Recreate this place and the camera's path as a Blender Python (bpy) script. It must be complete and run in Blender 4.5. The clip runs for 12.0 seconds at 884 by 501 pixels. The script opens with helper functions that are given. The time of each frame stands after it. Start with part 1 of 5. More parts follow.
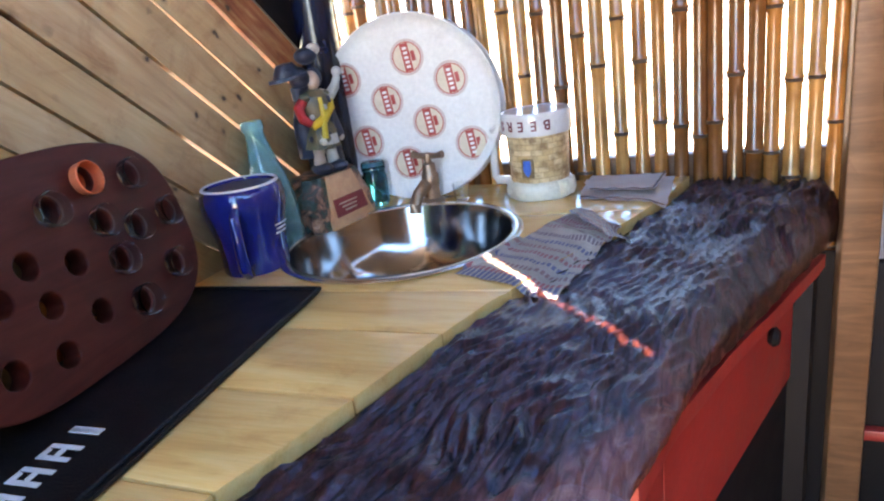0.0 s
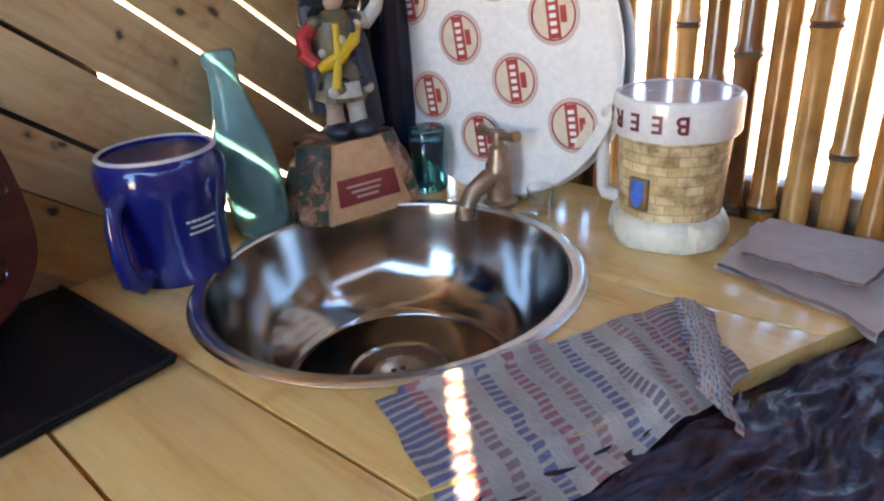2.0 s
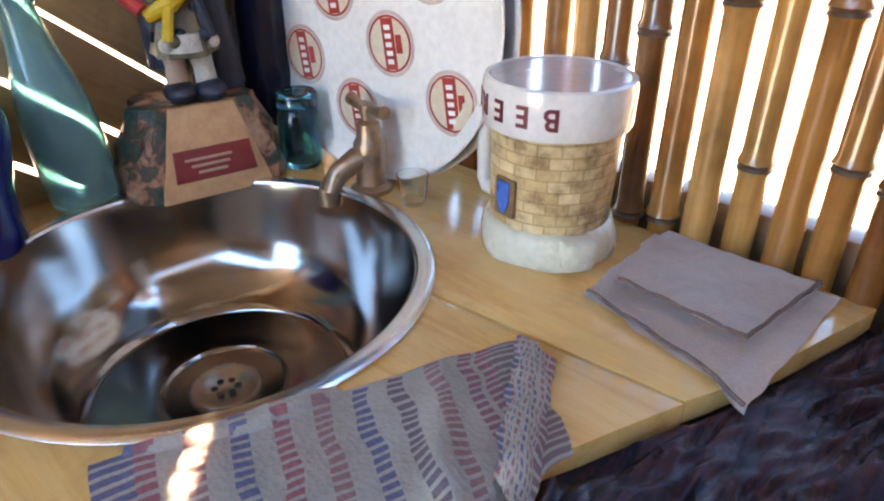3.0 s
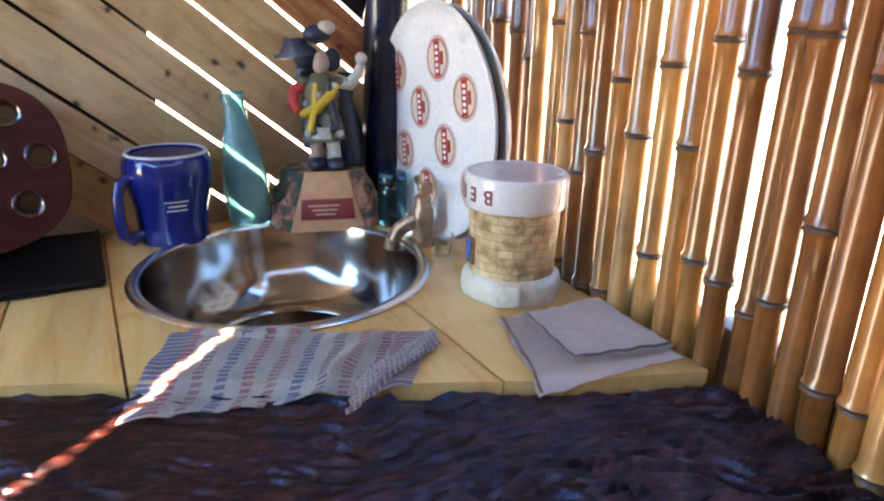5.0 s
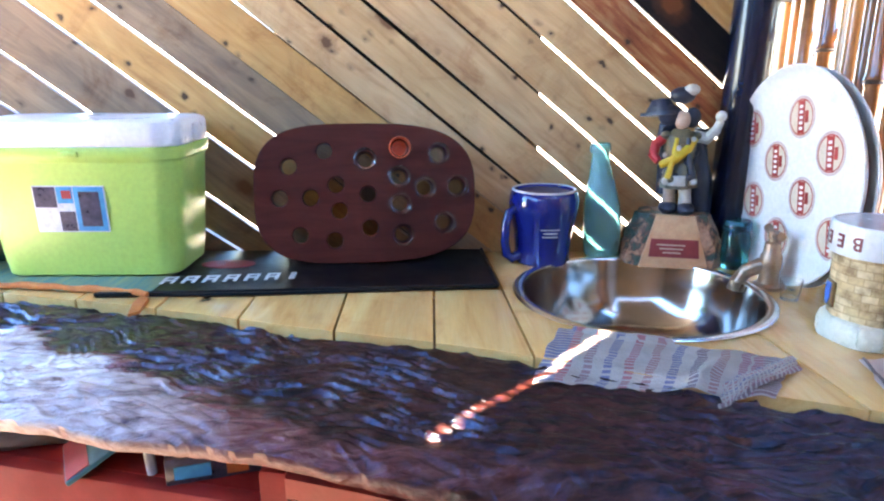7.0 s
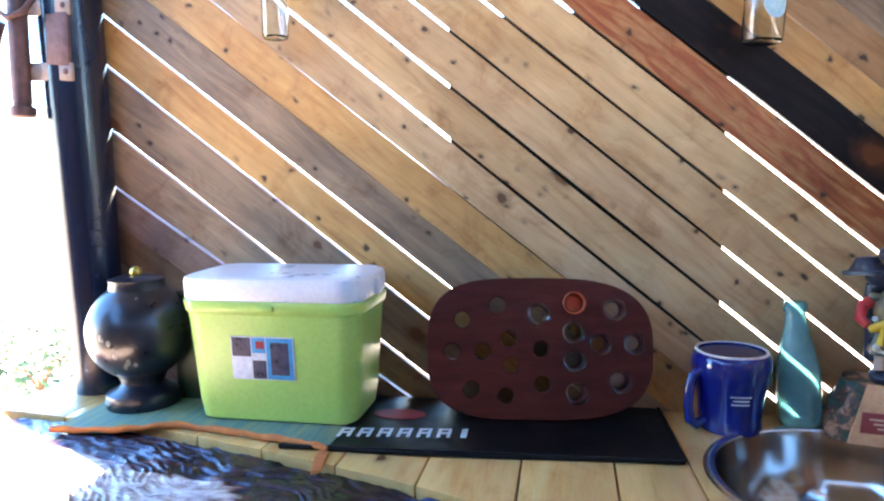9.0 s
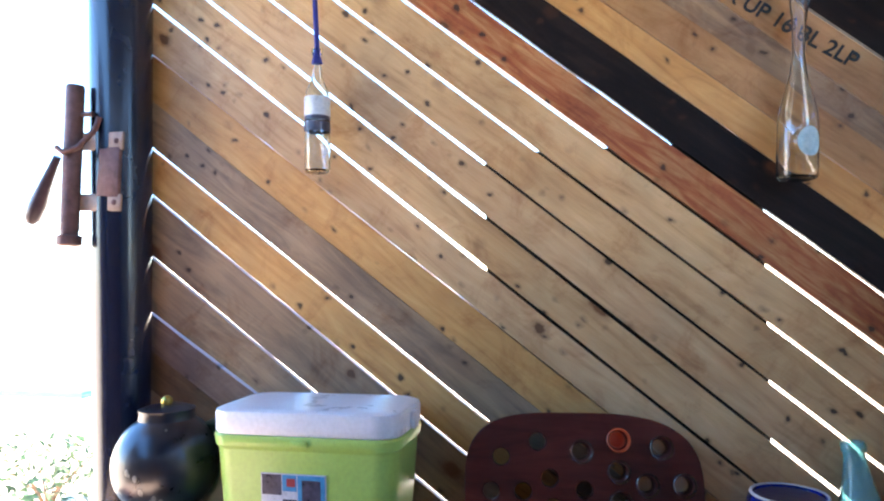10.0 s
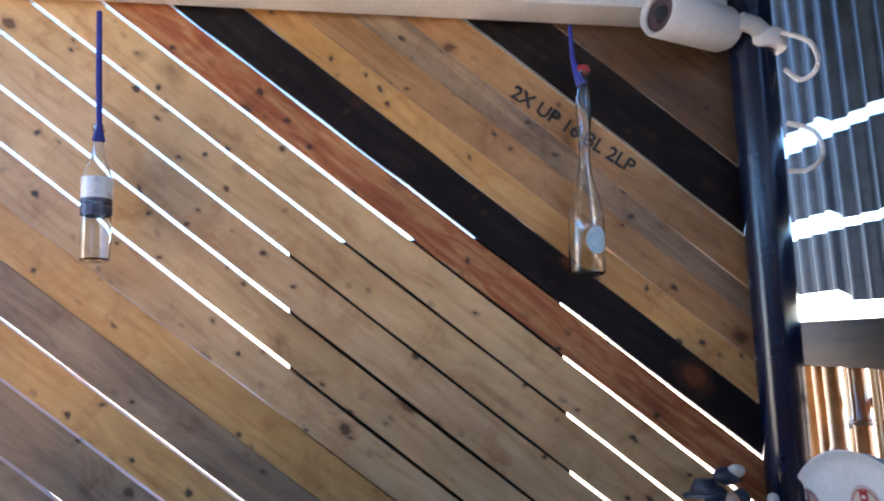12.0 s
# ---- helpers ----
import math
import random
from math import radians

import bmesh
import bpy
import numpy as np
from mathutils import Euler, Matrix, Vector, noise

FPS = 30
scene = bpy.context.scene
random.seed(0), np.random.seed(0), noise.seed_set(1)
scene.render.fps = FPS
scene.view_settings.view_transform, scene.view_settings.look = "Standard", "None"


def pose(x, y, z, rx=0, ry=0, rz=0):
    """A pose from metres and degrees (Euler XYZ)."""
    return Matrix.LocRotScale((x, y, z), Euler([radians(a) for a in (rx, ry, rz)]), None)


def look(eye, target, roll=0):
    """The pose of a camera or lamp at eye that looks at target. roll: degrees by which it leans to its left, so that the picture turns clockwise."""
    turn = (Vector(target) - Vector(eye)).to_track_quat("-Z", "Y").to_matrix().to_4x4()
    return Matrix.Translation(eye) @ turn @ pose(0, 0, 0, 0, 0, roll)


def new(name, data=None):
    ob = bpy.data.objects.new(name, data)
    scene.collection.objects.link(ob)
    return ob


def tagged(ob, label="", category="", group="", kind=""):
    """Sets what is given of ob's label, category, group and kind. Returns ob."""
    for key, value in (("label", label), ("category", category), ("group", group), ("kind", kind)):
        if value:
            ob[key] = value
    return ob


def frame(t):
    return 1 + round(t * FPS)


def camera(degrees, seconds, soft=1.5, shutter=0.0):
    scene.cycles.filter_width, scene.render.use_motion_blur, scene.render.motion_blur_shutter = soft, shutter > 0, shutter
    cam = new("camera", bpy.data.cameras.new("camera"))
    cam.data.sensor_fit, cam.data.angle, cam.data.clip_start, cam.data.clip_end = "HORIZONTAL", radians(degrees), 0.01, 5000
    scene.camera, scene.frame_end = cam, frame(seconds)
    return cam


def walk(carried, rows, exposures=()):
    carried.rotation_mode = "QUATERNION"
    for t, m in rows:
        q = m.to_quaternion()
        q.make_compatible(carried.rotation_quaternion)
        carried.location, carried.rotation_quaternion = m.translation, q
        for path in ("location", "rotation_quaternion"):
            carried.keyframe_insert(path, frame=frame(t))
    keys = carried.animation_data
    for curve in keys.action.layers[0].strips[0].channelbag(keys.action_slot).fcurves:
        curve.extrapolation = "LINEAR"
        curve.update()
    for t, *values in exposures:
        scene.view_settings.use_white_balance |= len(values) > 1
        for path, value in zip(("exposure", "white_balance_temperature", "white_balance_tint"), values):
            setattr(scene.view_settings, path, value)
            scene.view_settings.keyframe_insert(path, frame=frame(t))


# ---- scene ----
cam = camera(67.4, 12.0, 2.2)
PATH = [
    (0, (0.128, 0.116, 1.284), (-0.606, 1.862, 0.643), -7.9),
    (0.5, (0.115, 0.245, 1.259), (-0.737, 1.96, 0.68), -7.1),
    (1, (0.024, 0.415, 1.277), (-0.838, 2.111, 0.661), -3.3),
    (1.5, (0.033, 0.533, 1.268), (-1.011, 2.106, 0.609), -3.8),
    (2, (0.134, 0.669, 1.268), (-1.129, 1.97, 0.426), -3.8),
    (2.5, (0.179, 0.763, 1.273), (-1.074, 1.981, 0.3), -3.4),
    (3, (0.15, 0.865, 1.259), (-1.041, 2.134, 0.274), -0.1),
    (3.2, (0.154, 0.872, 1.281), (-1.073, 2.078, 0.261), -0.7),
    (4.8, (0.493, 0.922, 1.326), (-1.161, 1.737, 0.55), 0.9),
    (5, (0.54, 0.915, 1.302), (-1.161, 1.715, 0.619), 1.2),
    (5.5, (0.635, 0.889, 1.321), (-1.145, 1.592, 0.743), 0.9),
    (6, (0.677, 0.855, 1.321), (-1.189, 1.311, 0.765), -0.3),
    (6.5, (0.68, 0.797, 1.317), (-1.227, 1.04, 0.764), 0.1),
    (7, (0.683, 0.749, 1.309), (-1.245, 0.77, 0.779), -0.0),
    (7.5, (0.686, 0.71, 1.312), (-1.233, 0.514, 0.784), -0.3),
    (7.7, (0.692, 0.708, 1.318), (-1.209, 0.4, 0.779), -1.1),
    (9.3, (0.653, 0.656, 1.415), (-1.305, 0.263, 1.31), -0.9),
    (9.5, (0.654, 0.642, 1.416), (-1.304, 0.234, 1.408), -0.9),
    (10, (0.655, 0.637, 1.451), (-1.298, 0.211, 1.538), -0.7),
    (10.5, (0.654, 0.643, 1.48), (-1.288, 0.199, 1.663), -0.9),
    (11, (0.642, 0.653, 1.49), (-1.312, 0.323, 1.754), -1.1),
    (11.5, (0.623, 0.685, 1.491), (-1.342, 0.483, 1.803), -1.7),
    (12, (0.606, 0.679, 1.503), (-1.373, 0.764, 1.778), -2.1),
]
EXPOSURES = [(0.0, 4.5, 10200, 23), (1.5, 4.25, 11600, 24), (2.5, 4.45, 12600, 24), (3.2, 4.5, 12600, 24), (4.8, 4.55, 10900, 22), (5.5, 4.75, 9800, 19), (6.5, 4.9, 9100, 17), (7.7, 5.15, 8500, 18), (9.3, 4.25, 8200, 17), (10.5, 3.75, 8100, 18), (12.0, 3.5, 7900, 20)]
walk(cam, [(t, look(eye, target, roll)) for t, eye, target, roll in PATH], EXPOSURES)

# ---- world and light ----
SUN_DIR = Vector((0.25, -0.35, 0.9)).normalized()
world = bpy.data.worlds.new("sky_world")
scene.world = world
world.use_nodes = True
wn, wl = world.node_tree.nodes, world.node_tree.links
sky = wn.new("ShaderNodeTexSky")
sky.sky_type = "NISHITA"
sky.sun_disc = False
sky.sun_elevation = math.asin(SUN_DIR.z)
sky.sun_rotation = math.atan2(SUN_DIR.x, SUN_DIR.y)
sky.dust_density, sky.ozone_density, sky.altitude = 0.1, 6.0, 1500
vivid = wn.new("ShaderNodeHueSaturation")
vivid.inputs["Saturation"].default_value = 1.2
wl.new(sky.outputs[0], vivid.inputs["Color"])
wl.new(vivid.outputs[0], wn["Background"].inputs[0])
wn["Background"].inputs[1].default_value = 0.15
sun_data = bpy.data.lights.new("sun", "SUN")
sun_data.energy, sun_data.angle, sun_data.color = 5.0, radians(0.35), (1.0, 0.95, 0.87)
sun = new("sun", sun_data)
sun.matrix_world = look((0, 0, 6), Vector((0, 0, 6)) - SUN_DIR)


# ---- materials ----
def shader(name):
    m = bpy.data.materials.new(name)
    m.use_nodes = True
    return m, m.node_tree.nodes, m.node_tree.links, m.node_tree.nodes["Principled BSDF"]


def coords(n, l, scale, jitter=True):
    """Object coordinates, stretched, shifted at random from object to object."""
    tc, mp = n.new("ShaderNodeTexCoord"), n.new("ShaderNodeMapping")
    mp.inputs["Scale"].default_value = scale
    l.new(tc.outputs["Object"], mp.inputs["Vector"])
    if jitter:
        oi, ml = n.new("ShaderNodeObjectInfo"), n.new("ShaderNodeMath")
        ml.operation = "MULTIPLY"
        ml.inputs[1].default_value = 37.0
        l.new(oi.outputs["Random"], ml.inputs[0])
        cx = n.new("ShaderNodeCombineXYZ")
        for i in range(3):
            l.new(ml.outputs[0], cx.inputs[i])
        l.new(cx.outputs[0], mp.inputs["Location"])
    return mp.outputs[0]


def noise_node(n, l, vec, scale, detail=4.0, rough=0.6, dist=0.0):
    t = n.new("ShaderNodeTexNoise")
    t.inputs["Scale"].default_value, t.inputs["Detail"].default_value = scale, detail
    t.inputs["Roughness"].default_value, t.inputs["Distortion"].default_value = rough, dist
    l.new(vec, t.inputs["Vector"])
    return t.outputs["Fac"]


def ramp(n, l, fac, stops):
    r = n.new("ShaderNodeValToRGB")
    while len(r.color_ramp.elements) < len(stops):
        r.color_ramp.elements.new(0.5)
    for e, (p, c) in zip(r.color_ramp.elements, stops):
        e.position, e.color = p, (*c, 1)
    l.new(fac, r.inputs[0])
    return r.outputs[0]


def blend(n, l, fac, a, b, mode="MIX"):
    x = n.new("ShaderNodeMix")
    x.data_type, x.blend_type = "RGBA", mode
    for sock, v in ((x.inputs[0], fac), (x.inputs[6], a), (x.inputs[7], b)):
        if isinstance(v, (int, float)):
            sock.default_value = v
        elif isinstance(v, tuple):
            sock.default_value = (*v, 1)
        else:
            l.new(v, sock)
    return x.outputs[2]


def bump(n, l, height, bsdf, strength, distance=0.002):
    b = n.new("ShaderNodeBump")
    b.inputs["Strength"].default_value, b.inputs["Distance"].default_value = strength, distance
    l.new(height, b.inputs["Height"])
    l.new(b.outputs[0], bsdf.inputs["Normal"])


def plain(name, c1, c2, scale=12.0, rough=0.5, metal=0.0, relief=0.15, fine=120.0, coat=0.0, stretch=(1, 1, 1), spec=0.5):
    """A surface with broad stains between two colours, fine grain and relief."""
    m, n, l, b = shader(name)
    v = coords(n, l, stretch)
    big, small = noise_node(n, l, v, scale, 4, 0.6), noise_node(n, l, v, fine, 3, 0.6)
    col = ramp(n, l, big, [(0.3, c1), (0.7, c2)])
    col = blend(n, l, 0.35, col, ramp(n, l, small, [(0.3, (0.7, 0.7, 0.7)), (0.65, (1, 1, 1))]), "MULTIPLY")
    l.new(col, b.inputs["Base Color"])
    rr = ramp(n, l, big, [(0.2, (rough * 0.8,) * 3), (0.8, (min(1, rough * 1.25),) * 3)])
    l.new(rr, b.inputs["Roughness"])
    b.inputs["Metallic"].default_value, b.inputs["Coat Weight"].default_value = metal, coat
    b.inputs["Specular IOR Level"].default_value = spec
    bump(n, l, small, b, relief)
    return m


def wood(name, dark, mid, light, rough=0.45, knots=2, grain=1.0, coat=0.0, stain=0.5, spec=0.35):
    """Sawn boards, the grain along the object's own x axis, with knots, pin holes and grey stains."""
    m, n, l, b = shader(name)
    v = coords(n, l, (1, 1, 1))
    st = n.new("ShaderNodeMapping")
    st.inputs["Scale"].default_value = (1.5, 11, 11)
    l.new(v, st.inputs[0])
    g = noise_node(n, l, st.outputs[0], 3.0 * grain, 6, 0.62, 1.2)
    st2 = n.new("ShaderNodeMapping")
    st2.inputs["Scale"].default_value = (4, 90, 90)
    l.new(v, st2.inputs[0])
    fine = noise_node(n, l, st2.outputs[0], 4.0, 3, 0.6)
    broad = noise_node(n, l, v, 4.0, 3, 0.6)
    col = ramp(n, l, g, [(0.18, dark), (0.46, mid), (0.78, light)])
    col = blend(n, l, 0.14, col, ramp(n, l, fine, [(0.35, (0.62, 0.55, 0.5)), (0.6, (1, 1, 1))]), "MULTIPLY")
    col = blend(n, l, stain, col, ramp(n, l, broad, [(0.35, (0.55, 0.5, 0.47)), (0.6, (1.0, 1.0, 1.0))]), "MULTIPLY")
    blot = noise_node(n, l, v, 10.0, 5, 0.7, 0.8)
    col = blend(n, l, min(1.0, stain * 1.3), col, ramp(n, l, blot, [(0.52, (1, 1, 1)), (0.72, (0.62, 0.42, 0.29))]), "MULTIPLY")
    sets = ((7.0, 0.13, (0.16, 0.05, 0.018), 0.0), (13.0, 0.13, (0.09, 0.032, 0.014), 5.3), (36.0, 0.17, (0.035, 0.016, 0.011), 9.1))[: knots + 1 if knots else 0]
    warp = n.new("ShaderNodeTexNoise")
    warp.inputs["Scale"].default_value = 40
    l.new(v, warp.inputs["Vector"])
    for scale, size, tone, shift in sets:
        st3 = n.new("ShaderNodeMapping")
        st3.inputs["Scale"].default_value, st3.inputs["Location"].default_value = (0.75, 1.0, 0.25), (shift, shift * 0.7, 0)
        wv = n.new("ShaderNodeVectorMath")
        wv.operation = "MULTIPLY_ADD"
        l.new(warp.outputs["Color"], wv.inputs[0])
        wv.inputs[1].default_value = (0.022, 0.018, 0.0)
        l.new(v, wv.inputs[2])
        l.new(wv.outputs[0], st3.inputs[0])
        vo = n.new("ShaderNodeTexVoronoi")
        vo.inputs["Scale"].default_value = scale
        l.new(st3.outputs[0], vo.inputs["Vector"])
        spot = ramp(n, l, vo.outputs["Distance"], [(size * 0.75, (0.9,) * 3), (size * 1.05, (0.35,) * 3), (size * 1.9, (0, 0, 0))])
        pick = n.new("ShaderNodeSeparateColor")
        l.new(vo.outputs["Color"], pick.inputs[0])
        rare = 0.66 if scale > 20 else 0.70
        keep = ramp(n, l, pick.outputs[0], [(rare, (0, 0, 0)), (rare + 0.06, (1, 1, 1))])
        col = blend(n, l, blend(n, l, 1.0, spot, keep, "MULTIPLY"), col, tone)
    l.new(col, b.inputs["Base Color"])
    b.inputs["Roughness"].default_value, b.inputs["Coat Weight"].default_value = rough, coat
    b.inputs["Coat Roughness"].default_value, b.inputs["Specular IOR Level"].default_value = 0.15, spec
    bump(n, l, blend(n, l, 0.5, g, fine), b, 0.35, 0.0015)
    return m


def glass(name, tint, rough=0.02):
    m, n, l, b = shader(name)
    b.inputs["Base Color"].default_value = (*tint, 1)
    b.inputs["Transmission Weight"].default_value, b.inputs["IOR"].default_value = 1.0, 1.45
    v = coords(n, l, (1, 1, 1))
    f = noise_node(n, l, v, 45, 3)
    l.new(ramp(n, l, f, [(0.35, (rough,) * 3), (0.7, (rough * 5,) * 3)]), b.inputs["Roughness"])
    bump(n, l, f, b, 0.06)
    return m


PALE = wood("pine_pale", (0.42, 0.21, 0.085), (0.68, 0.40, 0.185), (0.80, 0.52, 0.27))
TAN = wood("pine_brownish", (0.22, 0.09, 0.035), (0.43, 0.21, 0.085), (0.57, 0.32, 0.15))
PINK = wood("pine_pinkish", (0.40, 0.20, 0.09), (0.63, 0.37, 0.18), (0.75, 0.49, 0.27))
ORANGE = wood("pine_orange", (0.38, 0.15, 0.045), (0.61, 0.30, 0.10), (0.73, 0.42, 0.17))
GREY = wood("pine_weathered_grey", (0.13, 0.085, 0.06), (0.31, 0.195, 0.12), (0.50, 0.315, 0.18), stain=0.6)
RED = wood("pine_red_stained", (0.20, 0.025, 0.012), (0.42, 0.12, 0.042), (0.64, 0.36, 0.15), grain=1.5)
DARK = wood("plank_charcoal", (0.005, 0.004, 0.004), (0.012, 0.008, 0.008), (0.03, 0.018, 0.015), rough=0.6, spec=0.15)
BROWN = wood("plank_dark_brown", (0.06, 0.03, 0.018), (0.14, 0.07, 0.035), (0.22, 0.12, 0.06))
PURPLE = wood("plank_dull_purple_brown", (0.09, 0.05, 0.042), (0.21, 0.125, 0.10), (0.33, 0.21, 0.16))
COUNTER = wood("varnished_pine_counter", (0.66, 0.29, 0.075), (0.86, 0.48, 0.17), (0.90, 0.58, 0.25), rough=0.2, coat=0.5, stain=0.28, knots=1)
PLYWOOD = wood("dark_outer_board", (0.012, 0.008, 0.006), (0.022, 0.014, 0.01), (0.035, 0.022, 0.016), rough=0.8, knots=0)
BEAMWOOD = wood("beam_dark", (0.006, 0.004, 0.003), (0.014, 0.008, 0.006), (0.028, 0.016, 0.011), rough=0.7, knots=0, spec=0.15)
POSTWOOD = wood("post_brown_wood", (0.07, 0.03, 0.014), (0.16, 0.075, 0.035), (0.26, 0.13, 0.065), knots=0)
WHITEPAINT = plain("white_paint_worn", (0.62, 0.61, 0.6), (0.8, 0.79, 0.77), 9, 0.5)
BLACKPOLE = plain("blue_black_gloss_paint", (0.002, 0.006, 0.020), (0.004, 0.011, 0.036), 8, 0.22, relief=0.1, fine=60)
REDPAINT = plain("red_paint_worn", (0.27, 0.016, 0.012), (0.40, 0.035, 0.026), 14, 0.42, relief=0.3, fine=70)
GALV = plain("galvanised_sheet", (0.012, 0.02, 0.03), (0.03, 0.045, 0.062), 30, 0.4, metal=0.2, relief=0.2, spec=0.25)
STEEL = plain("stainless_steel", (0.33, 0.30, 0.28), (0.45, 0.41, 0.385), 9, 0.12, metal=1.0, relief=0.03, fine=300)
STEELRIM = plain("stainless_rim", (0.7, 0.69, 0.67), (0.78, 0.77, 0.75), 9, 0.24, metal=1.0, relief=0.03, fine=300)
DRAINDARK = plain("drain_black", (0.01, 0.01, 0.01), (0.02, 0.02, 0.02), 30, 0.6)
BLUEGLAZE = plain("cobalt_blue_glaze", (0.001, 0.009, 0.12), (0.002, 0.015, 0.18), 10, 0.12, relief=0.02, coat=0.4)
RAWCLAY = plain("unglazed_white_clay", (0.6, 0.57, 0.52), (0.7, 0.67, 0.62), 40, 0.7)
BLUEINNER = plain("dark_blue_foot", (0.015, 0.012, 0.05), (0.03, 0.02, 0.07), 30, 0.4)
AQUA = glass("aqua_bottle_glass", (0.36, 0.80, 0.80), 0.05)
AQUA.node_tree.nodes["Principled BSDF"].inputs["Transmission Weight"].default_value = 0.78
CLEAR = glass("clear_bottle_glass", (0.95, 0.98, 0.97), 0.008)
TEALGLASS = glass("teal_glass", (0.05, 0.45, 0.55))
CERAMIC = plain("white_ceramic", (0.68, 0.65, 0.60), (0.8, 0.77, 0.72), 16, 0.2, relief=0.05, coat=0.3)
CREAM = plain("cream_ceramic", (0.62, 0.58, 0.45), (0.74, 0.70, 0.57), 22, 0.28, relief=0.1)
GREYFOOT = plain("grey_ceramic_foot", (0.50, 0.43, 0.41), (0.58, 0.51, 0.49), 16, 0.25, coat=0.2, relief=0.03)
LETTER = plain("dark_red_lettering", (0.16, 0.015, 0.02), (0.22, 0.02, 0.03), 40, 0.35)
CREST = plain("blue_crest", (0.02, 0.12, 0.45), (0.04, 0.2, 0.6), 60, 0.3)
CRESTFRAME = plain("crest_brown_frame", (0.20, 0.10, 0.04), (0.3, 0.17, 0.08), 60, 0.4)
TRAYWHITE = plain("enamel_tray_white", (0.82, 0.79, 0.73), (0.88, 0.86, 0.80), 14, 0.3, relief=0.04)
TRAYRED = plain("tray_print_red", (0.50, 0.04, 0.035), (0.60, 0.07, 0.055), 40, 0.35)
TRAYCREAM = plain("tray_print_cream", (0.72, 0.58, 0.42), (0.78, 0.66, 0.5), 40, 0.35)
TRAYPALE = plain("tray_print_pale_ring", (0.62, 0.46, 0.40), (0.7, 0.55, 0.48), 40, 0.35)
REDBOARD = wood("red_brown_varnished_board", (0.05, 0.006, 0.004), (0.09, 0.013, 0.008), (0.13, 0.026, 0.016), rough=0.5, knots=0, spec=0.2)
ORANGEPLASTIC = plain("orange_plastic", (0.75, 0.13, 0.05), (0.85, 0.18, 0.07), 30, 0.35)
RUBBER = plain("black_rubber_mat", (0.003, 0.003, 0.004), (0.006, 0.006, 0.008), 20, 0.42, relief=0.5, fine=400, spec=0.22)
MATPRINT = plain("mat_white_print", (0.6, 0.6, 0.6), (0.72, 0.72, 0.72), 40, 0.5)
MATRED = plain("mat_red_print", (0.32, 0.02, 0.03), (0.4, 0.03, 0.04), 40, 0.5)
GREEN = plain("lime_green_plastic", (0.40, 0.61, 0.13), (0.46, 0.68, 0.17), 6, 0.32, relief=0.04)
LID = plain("white_plastic_lid", (0.78, 0.77, 0.80), (0.85, 0.84, 0.86), 8, 0.3, relief=0.04)
LABELBLUE = plain("label_blue", (0.02, 0.25, 0.5), (0.04, 0.4, 0.65), 40, 0.3)
LABELDARK = plain("label_dark", (0.02, 0.02, 0.04), (0.09, 0.08, 0.12), 60, 0.3)
LABELWHITE = plain("label_white", (0.55, 0.58, 0.62), (0.75, 0.77, 0.8), 60, 0.3)
GLOSSBLACK = plain("black_glazed_pottery", (0.005, 0.007, 0.013), (0.010, 0.014, 0.026), 30, 0.3, relief=0.1, fine=30, coat=0.15)
GLOBEPRINT = plain("pottery_pale_ornament", (0.07, 0.09, 0.10), (0.16, 0.17, 0.16), 60, 0.35)
BRASS = plain("brass_knob", (0.55, 0.38, 0.08), (0.65, 0.46, 0.12), 30, 0.3, metal=0.9)
DARKGREEN = plain("dark_green_tin", (0.006, 0.028, 0.016), (0.01, 0.04, 0.022), 20, 0.4)
TAPBRASS = plain("dull_brass_tap", (0.34, 0.20, 0.13), (0.46, 0.29, 0.20), 50, 0.36, metal=0.75, relief=0.25, fine=200)
RUST = plain("rusty_iron", (0.10, 0.045, 0.04), (0.22, 0.11, 0.10), 40, 0.55, metal=0.4, relief=0.5, fine=150)
RUSTPALE = plain("pale_worn_iron", (0.35, 0.22, 0.17), (0.5, 0.34, 0.26), 60, 0.5, metal=0.4, relief=0.5, fine=150)
HANDLEWOOD = plain("dark_turned_handle", (0.035, 0.02, 0.03), (0.07, 0.04, 0.05), 30, 0.35)
BLUESTRING = plain("blue_cord", (0.01, 0.02, 0.22), (0.02, 0.04, 0.3), 90, 0.7)
WHITEPLASTIC = plain("white_camera_plastic", (0.62, 0.63, 0.66), (0.72, 0.73, 0.75), 12, 0.35)
CORD = plain("white_cable", (0.55, 0.55, 0.55), (0.68, 0.68, 0.68), 30, 0.45)
CLOTHBEIGE = plain("beige_linen", (0.84, 0.69, 0.63), (0.90, 0.79, 0.73), 18, 0.9, relief=0.4, fine=420)
HEM = plain("napkin_brown_hem", (0.14, 0.08, 0.07), (0.22, 0.14, 0.12), 60, 0.9)
PAPER = plain("old_newspaper", (0.42, 0.38, 0.34), (0.60, 0.56, 0.52), 35, 0.85)
BOOKTEAL = plain("booklet_teal", (0.01, 0.10, 0.14), (0.02, 0.16, 0.2), 30, 0.4)
ORANGECLOTH = plain("orange_woven_border", (0.60, 0.15, 0.035), (0.72, 0.24, 0.06), 60, 0.9, relief=0.6, fine=500)
TEALCLOTH = plain("teal_woven_cloth", (0.02, 0.20, 0.20), (0.28, 0.32, 0.16), 26, 0.9, relief=0.6, fine=500, stretch=(0.3, 3, 1))
FLOORMAT = plain("packed_earth_floor", (0.10, 0.08, 0.06), (0.16, 0.125, 0.095), 3, 0.85, relief=0.5, fine=60)
